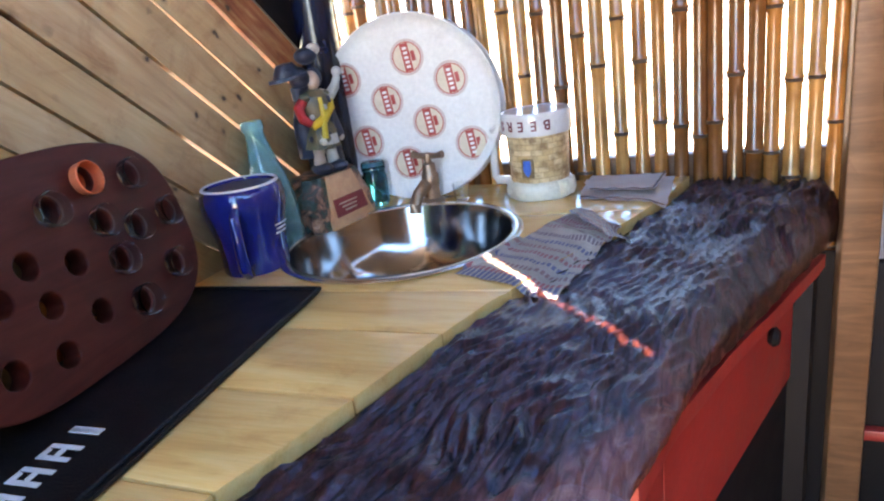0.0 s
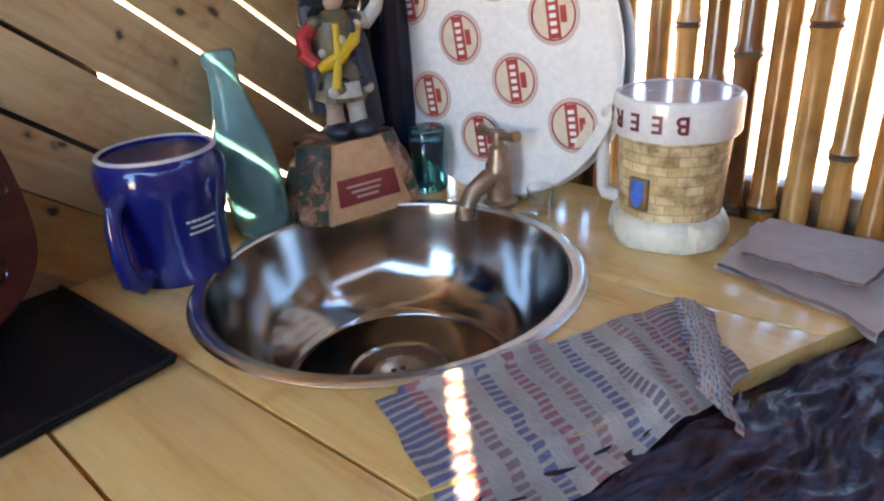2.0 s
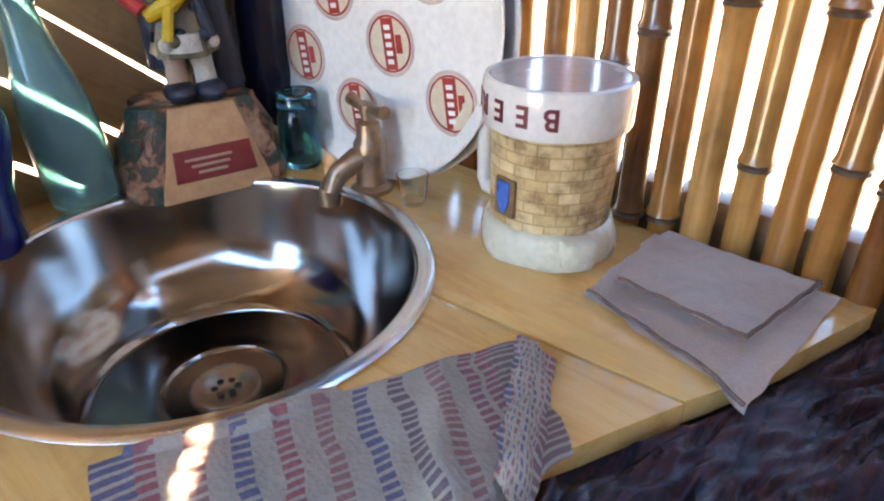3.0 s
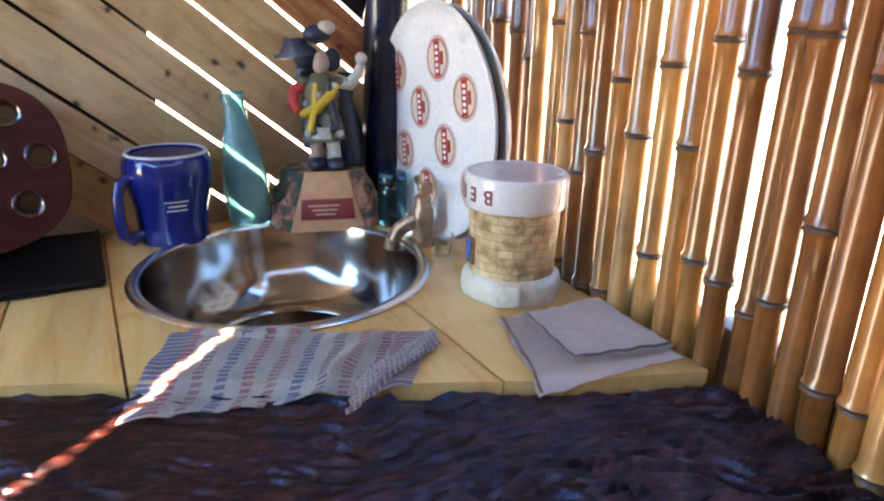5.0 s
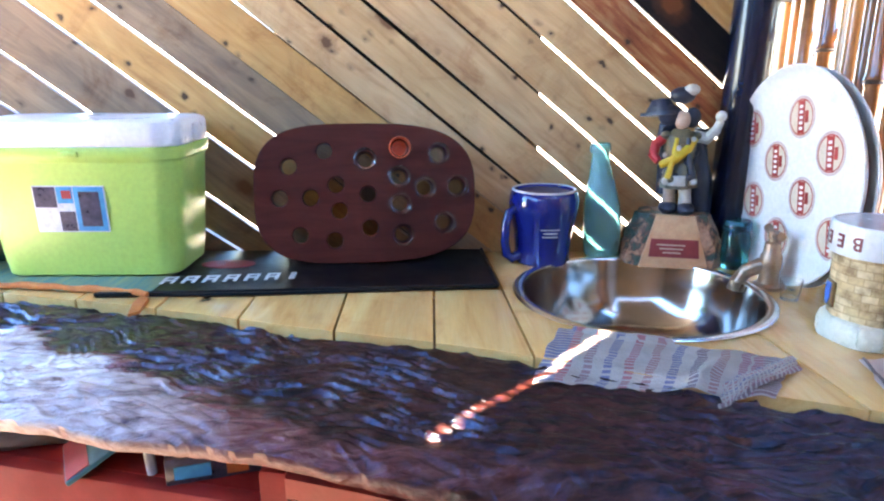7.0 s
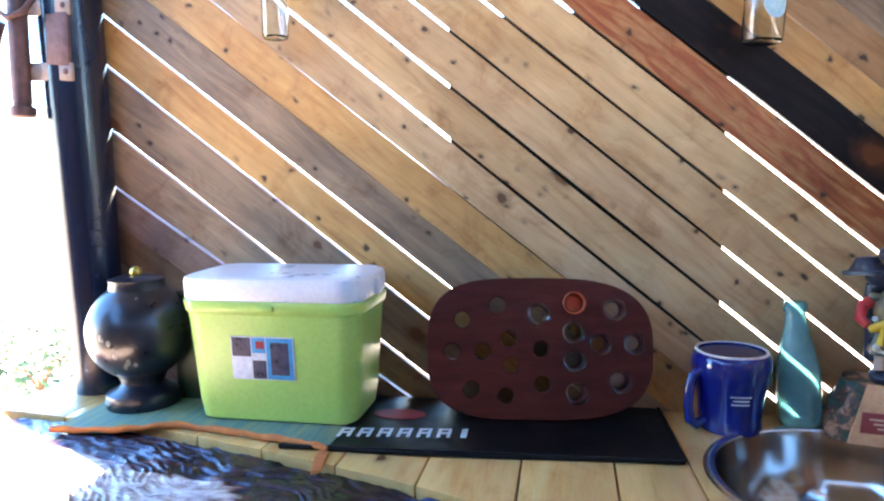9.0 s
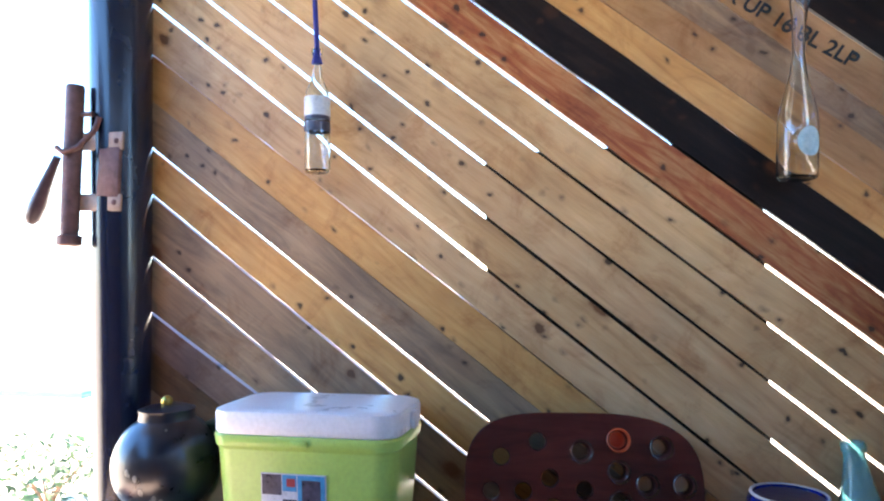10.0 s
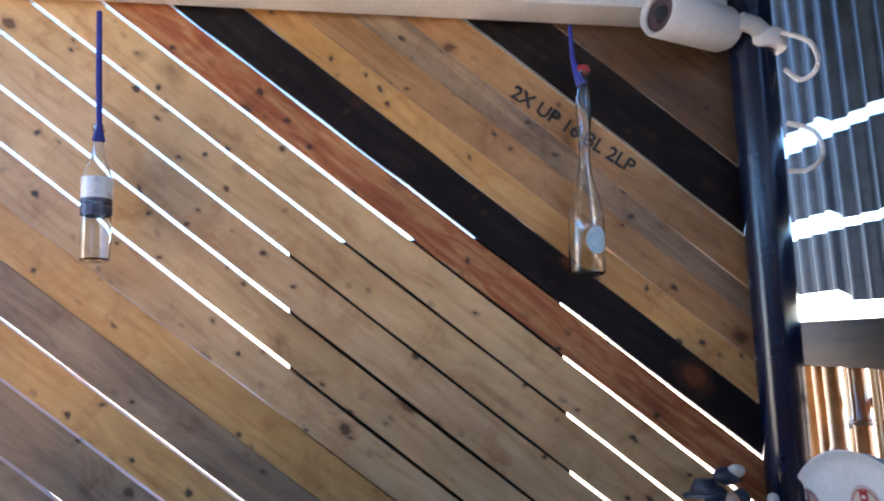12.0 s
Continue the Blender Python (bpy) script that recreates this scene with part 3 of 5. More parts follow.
for a, b in zip(rows, rows[1:]):
    for k in range(4):
        bm.faces.new((a[k], a[(k + 1) % 4], b[(k + 1) % 4], b[k]))
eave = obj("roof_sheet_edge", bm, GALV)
eave.matrix_basis = pose(0, 0.35, 2.158, -3.9, 0, 0)
tagged(eave, "wavy edge of a dark corrugated roof sheet", "roof sheet", kind="structure")

# beam and sheet metal over the bamboo screen
bm = bmesh.new()
box(bm, (-0.80, 1.425, 1.434), (0.42, 1.50, 1.518), 0.005)
tagged(obj("header_beam", bm, BEAMWOOD), "dark brown beam on top of the bamboo screen", "beam", kind="structure")
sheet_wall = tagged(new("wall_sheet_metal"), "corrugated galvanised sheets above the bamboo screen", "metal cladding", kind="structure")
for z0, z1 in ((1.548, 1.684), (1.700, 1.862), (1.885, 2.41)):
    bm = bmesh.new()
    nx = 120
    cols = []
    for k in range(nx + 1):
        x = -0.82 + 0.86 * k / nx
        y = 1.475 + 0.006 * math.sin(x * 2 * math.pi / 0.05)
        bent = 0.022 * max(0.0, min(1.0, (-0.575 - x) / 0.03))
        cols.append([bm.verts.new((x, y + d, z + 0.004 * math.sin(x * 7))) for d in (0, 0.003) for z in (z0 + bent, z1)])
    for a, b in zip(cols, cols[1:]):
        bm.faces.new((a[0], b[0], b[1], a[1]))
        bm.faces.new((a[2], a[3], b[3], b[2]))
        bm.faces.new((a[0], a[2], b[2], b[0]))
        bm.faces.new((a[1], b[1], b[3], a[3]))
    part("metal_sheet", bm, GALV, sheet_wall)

# bamboo screen: poles with swollen nodes
screen = tagged(new("wall_bamboo"), "screen of upright bamboo poles with light between them", "bamboo screen", kind="structure")
rnd = random.Random(4)
x = -0.72
while x < 0.39:
    r = rnd.uniform(0.0140, 0.0160)
    bm = bmesh.new()
    z, prof, nodes = -rnd.uniform(0.0, 0.22), [], []
    while z < 1.47:
        nodes.append(z)
        z += rnd.uniform(0.17, 0.27)
    t = r * rnd.uniform(0.92, 1.0)
    prof.append((t * 1.02, 0.0))
    for q in nodes[1:]:
        if 0.02 < q < 1.41:
            prof += [(t * 0.97, q - 0.05), (t, q - 0.008), (t * 1.17, q - 0.003), (t * 1.07, q), (t * 1.2, q + 0.0035), (t * 1.02, q + 0.011)]
    prof.append((t, 1.433))
    lathe(bm, [(0, 0)] + prof + [(0, 1.433)], 10)
    for f in bm.faces:
        zc = f.calc_center_median().z
        if any(-0.004 < zc - q < 0.0045 for q in nodes):
            f.material_index = 1
    p = part("bamboo_pole", bm, [rnd.choice(BAMBOO), NODE], screen)
    p.matrix_basis = pose(x, BAM - 0.012 + rnd.uniform(-0.004, 0.004), 0, rnd.uniform(-0.2, 0.2), rnd.uniform(-0.16, 0.16), rnd.uniform(0, 360))
    x += 2 * r + (rnd.choice([0.005, 0.007, 0.009, 0.007]) if x < 0.02 else rnd.choice([0.001, 0.003, 0.005, 0.002]))
bm = bmesh.new()
box(bm, (-0.6, BAM + 0.01, 0.86), (0.40, BAM + 0.045, 0.985), 0.004)
part("bottom_rail", bm, BROWN, screen, "dark wooden rail behind the poles")
for z in (0.35, 1.37):
    bm = bmesh.new()
    tube(bm, [(-0.6, BAM + 0.02, z), (0.36, BAM + 0.022, z + 0.01)], 0.011, 10)
    part("cross_pole", bm, BAMBOO[1], screen)

# timber post at the end of the screen and what stands behind it
bm = bmesh.new()
box(bm, (0.352, 1.372, 0.0), (0.412, 1.423, 2.42), 0.006)
tagged(obj("timber_post", bm, POSTWOOD), "rough brown timber post beside the counter", "post")
bm = bmesh.new()
box(bm, (0.405, 1.51, 0.75), (2.19, 1.557, 2.3), 0.004)
tagged(obj("grey_panel", bm, GREYPANEL), "blue-grey panel behind the screen", "panel", kind="structure")
bm = bmesh.new()
box(bm, (0.405, 1.50, 0.0), (2.19, 1.557, 0.748), 0.004)
tagged(obj("black_panel", bm, BLACKPANEL), "black lower panel behind the counter end", "panel", kind="structure")
bm = bmesh.new()
box(bm, (0.41, 1.478, 0.36), (1.6, 1.502, 0.385), 0.004)
tagged(obj("red_rail", bm, REDPAINT), "thin red painted rail near the floor", "rail")

# ---- the counter ----
SINK = Vector((-0.352, 1.087, TOP))
counter = tagged(new("counter"), "counter of varnished pine boards with knots", "counter")


def edge_run(y0, y1, n=10):
    """The wavy front edge of the pine boards between two places, and the next row of points on it."""
    return [(lerp(EDGE, y) + 0.004 * noise.noise((y * 14, 2.2, 0)), y) for y in np.linspace(y0, y1, n)]


BACKX = WALL + 0.004
arc = lambda a0, a1, n=40: [(SINK.x + 0.195 * math.cos(a), SINK.y + 0.195 * math.sin(a)) for a in np.linspace(radians(a0), radians(a1), n)]
SEAMS = [(-0.45, -0.45), (-0.28, -0.28), (-0.12, -0.12), (0.03, 0.03), (0.17, 0.17), (0.315, 0.315), (0.455, 0.455), (0.60, 0.605), (0.745, 0.748), (0.848, 0.877)]
boards = []
for (a0, a1), (b0, b1) in zip(SEAMS, SEAMS[1:]):
    boards.append([(BACKX, a0), *edge_run(a1, b1), (BACKX, b0)])
boards.append([(BACKX, 0.848), *edge_run(0.877, 1.224), *arc(36, -154), (BACKX, 0.985)])
boards.append([(BACKX, 0.985), *arc(206, 36), *edge_run(1.224, 1.436), (BACKX, 1.436)])
for k, poly in enumerate(boards):
    cx, cy = sum(p[0] for p in poly) / len(poly), sum(p[1] for p in poly) / len(poly)
    sh = [(cx + (px - cx) * 0.998, cy + (py - cy) * (0.975 if k < len(boards) - 2 else 0.990)) for px, py in poly]
    bm = bmesh.new()
    prism(bm, [(px - cx, py - cy) for px, py in sh], -0.02, 0.0, 0.0012)
    b = part("board", bm, COUNTER, counter)
    b.matrix_basis = pose(cx, cy, TOP + 0.0006 * math.sin(k * 2.1))

# hewn slab along the front, thicker towards the screen
LOW = [(-0.45, 0.915), (0.55, 0.903), (0.71, 0.889), (0.82, 0.864), (0.95, 0.838), (1.1, 0.827), (1.46, 0.815)]
bm = bmesh.new()
NV, NU = 760, 150
worn_lit_layer = bm.verts.layers.float.new("worn")
grid = []
for j in range(NV + 1):
    y = -0.45 + 1.885 * j / NV
    xb, xf = lerp(EDGE, y) - 0.03, lerp(FRONT, y) + 0.008 * noise.noise((y * 7, 0.3, 5)) + 0.003 * noise.noise((y * 31, 1.3, 5))
    low = lerp(LOW, y) + 0.006 * noise.noise((y * 9, 8, 2))
    row = []
    for i in range(NU + 1):
        u = i / NU
        x = xb + (xf - xb) * u
        along, across = x * 0.32 + y * 0.95, x * 0.95 - y * 0.32
        bend = 0.9 * noise.noise((along * 7, across * 7, 0.5)) + 0.35 * noise.noise((along * 19, across * 19, 3.5))
        g = noise.noise((along * 15, across * 95 + 4.0 * bend, 0.7))
        g2 = noise.noise((along * 46, across * 170 + 3.0 * bend, 4.1))
        h = lerp([(0.0, 0.9445), (0.8, 0.944), (1.15, 0.9365)], y) + (0.0060 + 0.0035 * max(0.0, min(1.0, (y - 0.95) / 0.2))) * (1 - abs(g) * 2.8) * (0.6 + 0.6 * noise.noise((along * 9, across * 9, 6.6))) + 0.0019 * g2 + 0.0045 * noise.noise((along * 5, across * 8, 9.0))
        for kx, ky, kr, kd in ((0.161, 1.138, 0.016, 0.012), (0.035, 0.745, 0.012, 0.006), (-0.09, 0.50, 0.010, 0.006)):
            d2 = ((x - kx) ** 2 + ((y - ky) * 0.8) ** 2) / kr ** 2
            h -= kd * math.exp(-d2 * 1.4)
        south = max(0.0, min(1.0, (0.46 - y) / 0.12))
        for uc, dc, wc_, n3 in ((0.66, 0.010, 0.010, 1.0), (0.83, 0.016, 0.014, 7.0), (0.93, 0.010, 0.010, 4.0)):
            off = u - uc - 0.09 * noise.noise((y * 4.5, n3, 1.7)) - 0.02 * noise.noise((y * 23, n3, 2.7))
            h -= south * dc * max(0.0, 0.35 + noise.noise((y * 6, n3, 8.2))) * math.exp(-(off / wc_) ** 2)
        if u < 0.15:
            h = min(h, 0.9285)
        fall = max(0.0, (u - 0.80) / 0.20)
        h -= (0.936 - low) * 0.55 * fall ** 2.6
        row.append(bm.verts.new((x, y, h)))
    row.append(bm.verts.new((xf - 0.004, y, low + 0.3 * (row[-1].co.z - low))))
    row.append(bm.verts.new((xf - 0.02, y, low)))
    row.append(bm.verts.new((xb, y, low + 0.004)))
    grid.append(row)
for a, b in zip(grid, grid[1:]):
    for i in range(len(a)):
        k = (i + 1) % len(a)
        bm.faces.new((a[i], a[k], b[k], b[i]))
# front wear, widened towards the door to paint in the daylight there
for row in grid:
    for i, v in enumerate(row):
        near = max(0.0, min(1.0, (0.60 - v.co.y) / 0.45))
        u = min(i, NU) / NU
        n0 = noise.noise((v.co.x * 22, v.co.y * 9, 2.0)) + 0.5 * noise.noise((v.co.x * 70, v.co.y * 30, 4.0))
        v[worn_lit_layer] = max(0.0, min(1.0, (u - (0.82 - 0.44 * near) + 0.16 * n0) / 0.12)) * (0.32 * max(0.0, min(1.0, (0.95 - v.co.y) / 0.3)) + 0.68 * near)
bm.faces.new(grid[0])
bm.faces.new(grid[-1])
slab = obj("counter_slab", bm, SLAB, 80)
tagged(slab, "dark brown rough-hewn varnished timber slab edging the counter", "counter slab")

# red painted cabinet under the slab
cab = thing("red_cabinet", "worn red painted cabinet under the counter with an open shelf", "cabinet")


def along_front(y0, y1, z0, z1, back, thick, name, mat, bev=0.004):
    """A board that follows the slab's front, set back from its edge."""
    bm = bmesh.new()
    a, b = lerp(FRONT, y0) - back, lerp(FRONT, y1) - back
    prism(bm, [(a, y0), (b, y1), (b - thick, y1), (a - thick, y0)], z0, z1, bev)
    return part(name, bm, mat, cab)


along_front(0.0, 0.56, 0.79, 0.85, 0.02, 0.025, "rail", REDPAINT)
along_front(0.0, 0.56, 0.842, 0.848, 0.047, 0.19, "shelf", REDPAINT)
along_front(0.0, 0.56, 0.60, 0.65, 0.024, 0.025, "rail", REDPAINT)
along_front(0.56, 0.59, 0.0, 0.895, 0.018, 0.035, "upright", REDPAINT)
along_front(-0.02, 0.02, 0.0, 0.905, 0.022, 0.035, "upright", REDPAINT)
# this upright is coloured black for the shade at the far end
along_front(1.336, 1.366, 0.0, 0.80, 0.02, 0.035, "upright", BLACKPANEL)
bm = bmesh.new()
ring = []
for y in np.linspace(0.591, 1.37, 18):
    xf, zl = lerp(FRONT, y), lerp(LOW, y) - 0.004
    ring.append([bm.verts.new(q) for q in ((xf - 0.010, y, zl), (xf - 0.010, y, zl - 0.024), (xf - 0.036, y, zl - 0.024), (xf - 0.036, y, zl))])
for a, b in zip(ring, ring[1:]):
    for k in range(4):
        bm.faces.new((a[k], a[(k + 1) % 4], b[(k + 1) % 4], b[k]))
bm.faces.new(ring[0])
bm.faces.new(ring[-1][::-1])
part("rail", bm, REDPAINT, cab)
along_front(0.59, 0.80, 0.62, 0.83, 0.05, 0.018, "door_panel", REDPAINT)
along_front(0.802, 1.335, 0.585, 0.80, 0.05, 0.018, "door_panel", REDPAINT)
# black sheet standing in for the shade of the opening below the door
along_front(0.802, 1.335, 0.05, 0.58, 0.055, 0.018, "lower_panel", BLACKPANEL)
along_front(0.59, 1.335, 0.0, 0.06, 0.02, 0.03, "plinth", REDPAINT)
along_front(-0.02, 0.56, 0.0, 0.06, 0.02, 0.03, "plinth", REDPAINT)
# black sheets added for the shade inside and to block light from behind
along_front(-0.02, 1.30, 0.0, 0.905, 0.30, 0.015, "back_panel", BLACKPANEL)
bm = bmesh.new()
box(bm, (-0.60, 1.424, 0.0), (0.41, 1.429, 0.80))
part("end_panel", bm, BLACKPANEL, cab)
bm = bmesh.new()
kx = lerp(FRONT, 1.20) - 0.048
lathe(bm, [(0, 0.02), (0.012, 0.019), (0.017, 0.012), (0.012, 0.004), (0.008, 0)], 14, pose(kx, 1.20, 0.735, 0, 90, -18))
part("knob", bm, BLACKPANEL, cab, "black round knob")

# what lies on the open shelf
shelf_z = 0.849
papers = thing("newspaper_stack", "folded old newspapers lying on the red shelf", "newspapers", (-0.12, 0.20, shelf_z), 17)
for k in range(5):
    bm = bmesh.new()
    n = 12
    g = [[bm.verts.new((-0.07 + 0.14 * i / 4 + 0.006 * noise.noise((k, j, 1)), -0.16 + 0.32 * j / n, 0.001 + k * 0.0072 + 0.006 * abs(noise.noise((j * 0.5, k * 3.1, i * 0.4))))) for i in range(5)] for j in range(n + 1)]
    for a, b in zip(g, g[1:]):
        for i in range(4):
            bm.faces.new((a[i], a[i + 1], b[i + 1], b[i]))
    bmesh.ops.solidify(bm, geom=bm.faces[:], thickness=0.004)
    p = part("newspaper", bm, PAPER, papers)
    p.matrix_basis = pose(0.008 * (k % 3), 0.012 * (k % 2), 0, 0, 0, 3 * (k % 4) - 4)
booklet = thing("booklet", "teal and red printed booklet lying tilted on the shelf", "booklet", (-0.042, 0.355, shelf_z + 0.001), 30)
bm = bmesh.new()
box(bm, (-0.045, -0.06, 0), (0.045, 0.06, 0.006), 0.001, pose(0, 0, 0.028, 28, 0, 0))
part("cover", bm, BOOKTEAL, booklet)
bm = bmesh.new()
box(bm, (-0.043, -0.058, 0.0065), (0.043, -0.03, 0.0075), 0, pose(0, 0, 0.028, 28, 0, 0))
part("printed_band", bm, MATRED, booklet, "red printed band")
bm = bmesh.new()
tube(bm, [(-0.005, 0.415, shelf_z), (-0.003, 0.413, shelf_z + 0.052)], 0.006, 10)
tagged(obj("white_rod", bm, CORD), "short white plastic rod standing on the shelf", "rod")
crate = thing("small_box", "dark printed cardboard box lying on the shelf", "box", (-0.025, 0.485, shelf_z), 17)
bm = bmesh.new()
box(bm, (-0.05, -0.055, 0), (0.035, 0.055, 0.034), 0.003)
part("carton", bm, LABELDARK, crate)
bm = bmesh.new()
box(bm, (0.0355, -0.045, 0.008), (0.0365, -0.005, 0.024))
part("printed_patch", bm, LABELBLUE, crate)
bm = bmesh.new()
box(bm, (0.0355, 0.012, 0.006), (0.0365, 0.036, 0.02))
part("printed_patch", bm, ORANGECLOTH, crate, "orange printed patch")

# ---- sink and tap ----
sink = thing("sink", "round stainless steel sink bowl set into the counter", "sink", tuple(SINK))
bm = bmesh.new()
lathe(bm, [(0.190, 0.0015), (0.207, 0.0015), (0.2085, 0.003), (0.206, 0.0055), (0.199, 0.0062), (0.193, 0.005), (0.190, 0.0)], 72)
part("rim", bm, STEELRIM, sink)
bm = bmesh.new()
bowl = [(0.1905, 0.003), (0.188, -0.008), (0.184, -0.03), (0.177, -0.058), (0.166, -0.085), (0.150, -0.105), (0.130, -0.117), (0.122, -0.120), (0.120, -0.1235), (0.117, -0.1245), (0.08, -0.127), (0.062, -0.1285), (0.060, -0.131), (0.056, -0.132), (0.032, -0.134)]
lathe(bm, bowl + [(0.032, -0.137), (0.06, -0.136), (0.122, -0.127), (0.152, -0.109), (0.170, -0.086), (0.181, -0.058), (0.188, -0.03), (0.192, -0.008), (0.1925, 0.0015)], 72)
part("bowl", bm, STEEL, sink)
drain = bmesh.new()
lathe(drain, [(0.0, -0.1325), (0.018, -0.1325), (0.022, -0.130), (0.034, -0.1295), (0.036, -0.132), (0.03, -0.14), (0, -0.14)], 32)
drain = part("drain", drain, STEELRIM, sink)
for k in range(6):
    bm = bmesh.new()
    a = k * math.pi / 3
    lathe(bm, [(0, 0.0006), (0.0035, 0.0006), (0.0035, -0.002), (0, -0.002)], 10, pose(0.011 * math.cos(a), 0.011 * math.sin(a), -0.1322))
    part("drain_hole", bm, DRAINDARK, drain)

tap = thing("tap", "dull brass garden tap with a cross handle behind the sink", "tap", (-0.378, 1.312, TOP), 0)
bm = bmesh.new()
lathe(bm, [(0, 0), (0.024, 0), (0.024, 0.006), (0.017, 0.010), (0.0155, 0.03), (0.0175, 0.036), (0.0175, 0.056), (0.014, 0.062), (0.0125, 0.078), (0.007, 0.082), (0.0065, 0.094), (0, 0.094)], 20)
part("tap_body", bm, TAPBRASS, tap)
bm = bmesh.new()
tube(bm, [(0, 0.0, 0.040), (-0.007, -0.014, 0.038), (-0.017, -0.032, 0.024), (-0.022, -0.043, 0.006), (-0.023, -0.046, -0.010)], [0.014, 0.0135, 0.012, 0.0115, 0.012], 14)
part("spout", bm, TAPBRASS, tap)
bm = bmesh.new()
tube(bm, [(-0.034, 0.006, 0.097), (-0.018, 0.003, 0.094), (0, 0, 0.0935), (0.018, -0.003, 0.094), (0.034, -0.006, 0.097)], [0.0075, 0.0055, 0.007, 0.0055, 0.0075], 12)
lathe(bm, [(0, 0.088), (0.009, 0.088), (0.009, 0.099), (0, 0.101)], 12)
part("handle", bm, TAPBRASS, tap)

# ---- on the counter ----
# blue mug, upside down
mug = thing("blue_mug", "cobalt blue glazed mug standing upside down on the counter", "mug", (-0.5535, 0.956, TOP), 0)
bm = bmesh.new()
lathe(bm, [(0.046, 0.004), (0.046, 0.0), (0.052, 0.0), (0.0535, 0.004), (0.0535, 0.03), (0.056, 0.06), (0.0625, 0.088), (0.066, 0.105), (0.0665, 0.118), (0.064, 0.131), (0.060, 0.138), (0.0575, 0.1395), (0.055, 0.1385), (0.0545, 0.134), (0, 0.134)], 48)
body = part("mug_body", bm, BLUEGLAZE, mug)
bm = bmesh.new()
lathe(bm, [(0.0555, 0.1392), (0.0565, 0.1412), (0.0598, 0.1408), (0.0608, 0.1380), (0.0575, 0.139)], 48)
part("foot_ring", bm, RAWCLAY, mug, "unglazed white foot ring")
bm = bmesh.new()
lathe(bm, [(0.0545, 0.1345), (0.0, 0.1352)], 40)
part("foot_recess", bm, BLUEINNER, mug)
bm = bmesh.new()
d = Vector((0.42, -0.9, 0)).normalized()
tube(bm, [d * r + Vector((0, 0, z)) for r, z in ((0.061, 0.108), (0.076, 0.10), (0.083, 0.08), (0.084, 0.045), (0.080, 0.022), (0.068, 0.012), (0.052, 0.018))], [0.009, 0.0085, 0.008, 0.0085, 0.0095, 0.010, 0.009], 12)
part("handle", bm, BLUEGLAZE, mug)
bm = bmesh.new()
for k, (w, z) in enumerate(((0.034, 0.073), (0.026, 0.066), (0.03, 0.059))):
    a0 = 0.12
    for i in range(6):
        a = a0 - w / 2 / 0.058 + w / 0.058 * i / 6
        rr = 0.0585 + (z - 0.06) * 0.22
        box(bm, (rr - 0.001, -0.0022, z - 0.001), (rr + 0.0004, 0.0022, z + 0.001), 0, pose(0, 0, 0, 0, 0, math.degrees(a)))
part("printed_lines", bm, LABELWHITE, mug, "faint pale printed lines")


def bottle(name, label, prof, mat, at, cap=None, tilt=(0, 0)):
    """A glass bottle with real wall thickness from an outer profile."""
    b = thing(name, label, "bottle", pose(*at, tilt[0], tilt[1], 0))
    bm = bmesh.new()
    w = 0.0026
    inner = [(max(r - w, 0.001), z + (0.004 if i < 3 else 0)) for i, (r, z) in enumerate(prof)]
    lathe(bm, [(0, prof[0][1] + 0.003)] + prof + inner[::-1] + [(0, inner[0][1])], 32)
    part("bottle_glass", bm, mat, b)
    return b


bottle("aqua_bottle", "old aqua green glass bottle standing against the plank wall",
       [(0.024, 0.0), (0.034, 0.002), (0.0365, 0.008), (0.0365, 0.085), (0.0335, 0.112), (0.0285, 0.135), (0.0225, 0.160), (0.0185, 0.182), (0.0168, 0.198), (0.0168, 0.202), (0.0195, 0.204), (0.0198, 0.214), (0.0175, 0.220), (0.0135, 0.220)],
       AQUA, (-0.577, 1.080, TOP + 0.002), None, (3.5, -3.5))

# beer mug, upside down, with moulded brick relief
stein = thing("beer_stein", "white and brown moulded beer stein standing upside down", "beer stein", (-0.164, 1.348, TOP), 0)
stein.scale = (0.92, 0.92, 0.97)
bm = bmesh.new()
lathe(bm, [(0, 0.003), (0.06, 0.003), (0.061, 0.0), (0.068, 0.001), (0.0705, 0.008), (0.070, 0.022), (0.0665, 0.031), (0.0615, 0.035), (0, 0.035)], 56, wave=lambda a, z: 0.0022 * math.sin(6 * a + 40 * z) if z > 0.0 else 0)
part("lip_band", bm, CREAM, stein)
bm = bmesh.new()
SEG, prof = 56, [(0.0605, 0.033), (0.0612, 0.06), (0.0625, 0.09), (0.0645, 0.126)]
uvl = bm.loops.layers.uv.new("UVMap")
rings = [[bm.verts.new((r * math.cos(2 * math.pi * k / SEG), r * math.sin(2 * math.pi * k / SEG), z)) for k in range(SEG)] for r, z in prof]
for i in range(len(prof) - 1):
    for k in range(SEG):
        j = (k + 1) % SEG
        f = bm.faces.new((rings[i][k], rings[i][j], rings[i + 1][j], rings[i + 1][k]))
        for lp, (kk, zz) in zip(f.loops, ((k, prof[i][1]), (k + 1, prof[i][1]), (k + 1, prof[i + 1][1]), (k, prof[i + 1][1]))):
            lp[uvl].uv = (kk / SEG * 0.396, zz)
part("brick_body", bm, BRICKS, stein, "brown moulded brick relief")
bm = bmesh.new()
lathe(bm, [(0.063, 0.124), (0.0705, 0.1255), (0.072, 0.129), (0.0722, 0.160), (0.0705, 0.1665), (0.067, 0.168), (0.0655, 0.1665)], 56)
part("base_band", bm, CERAMIC, stein)
bm = bmesh.new()
lathe(bm, [(0.0662, 0.1678), (0.0648, 0.1664), (0.03, 0.1660), (0, 0.1660)], 48)
part("base_disc", bm, GREYFOOT, stein)
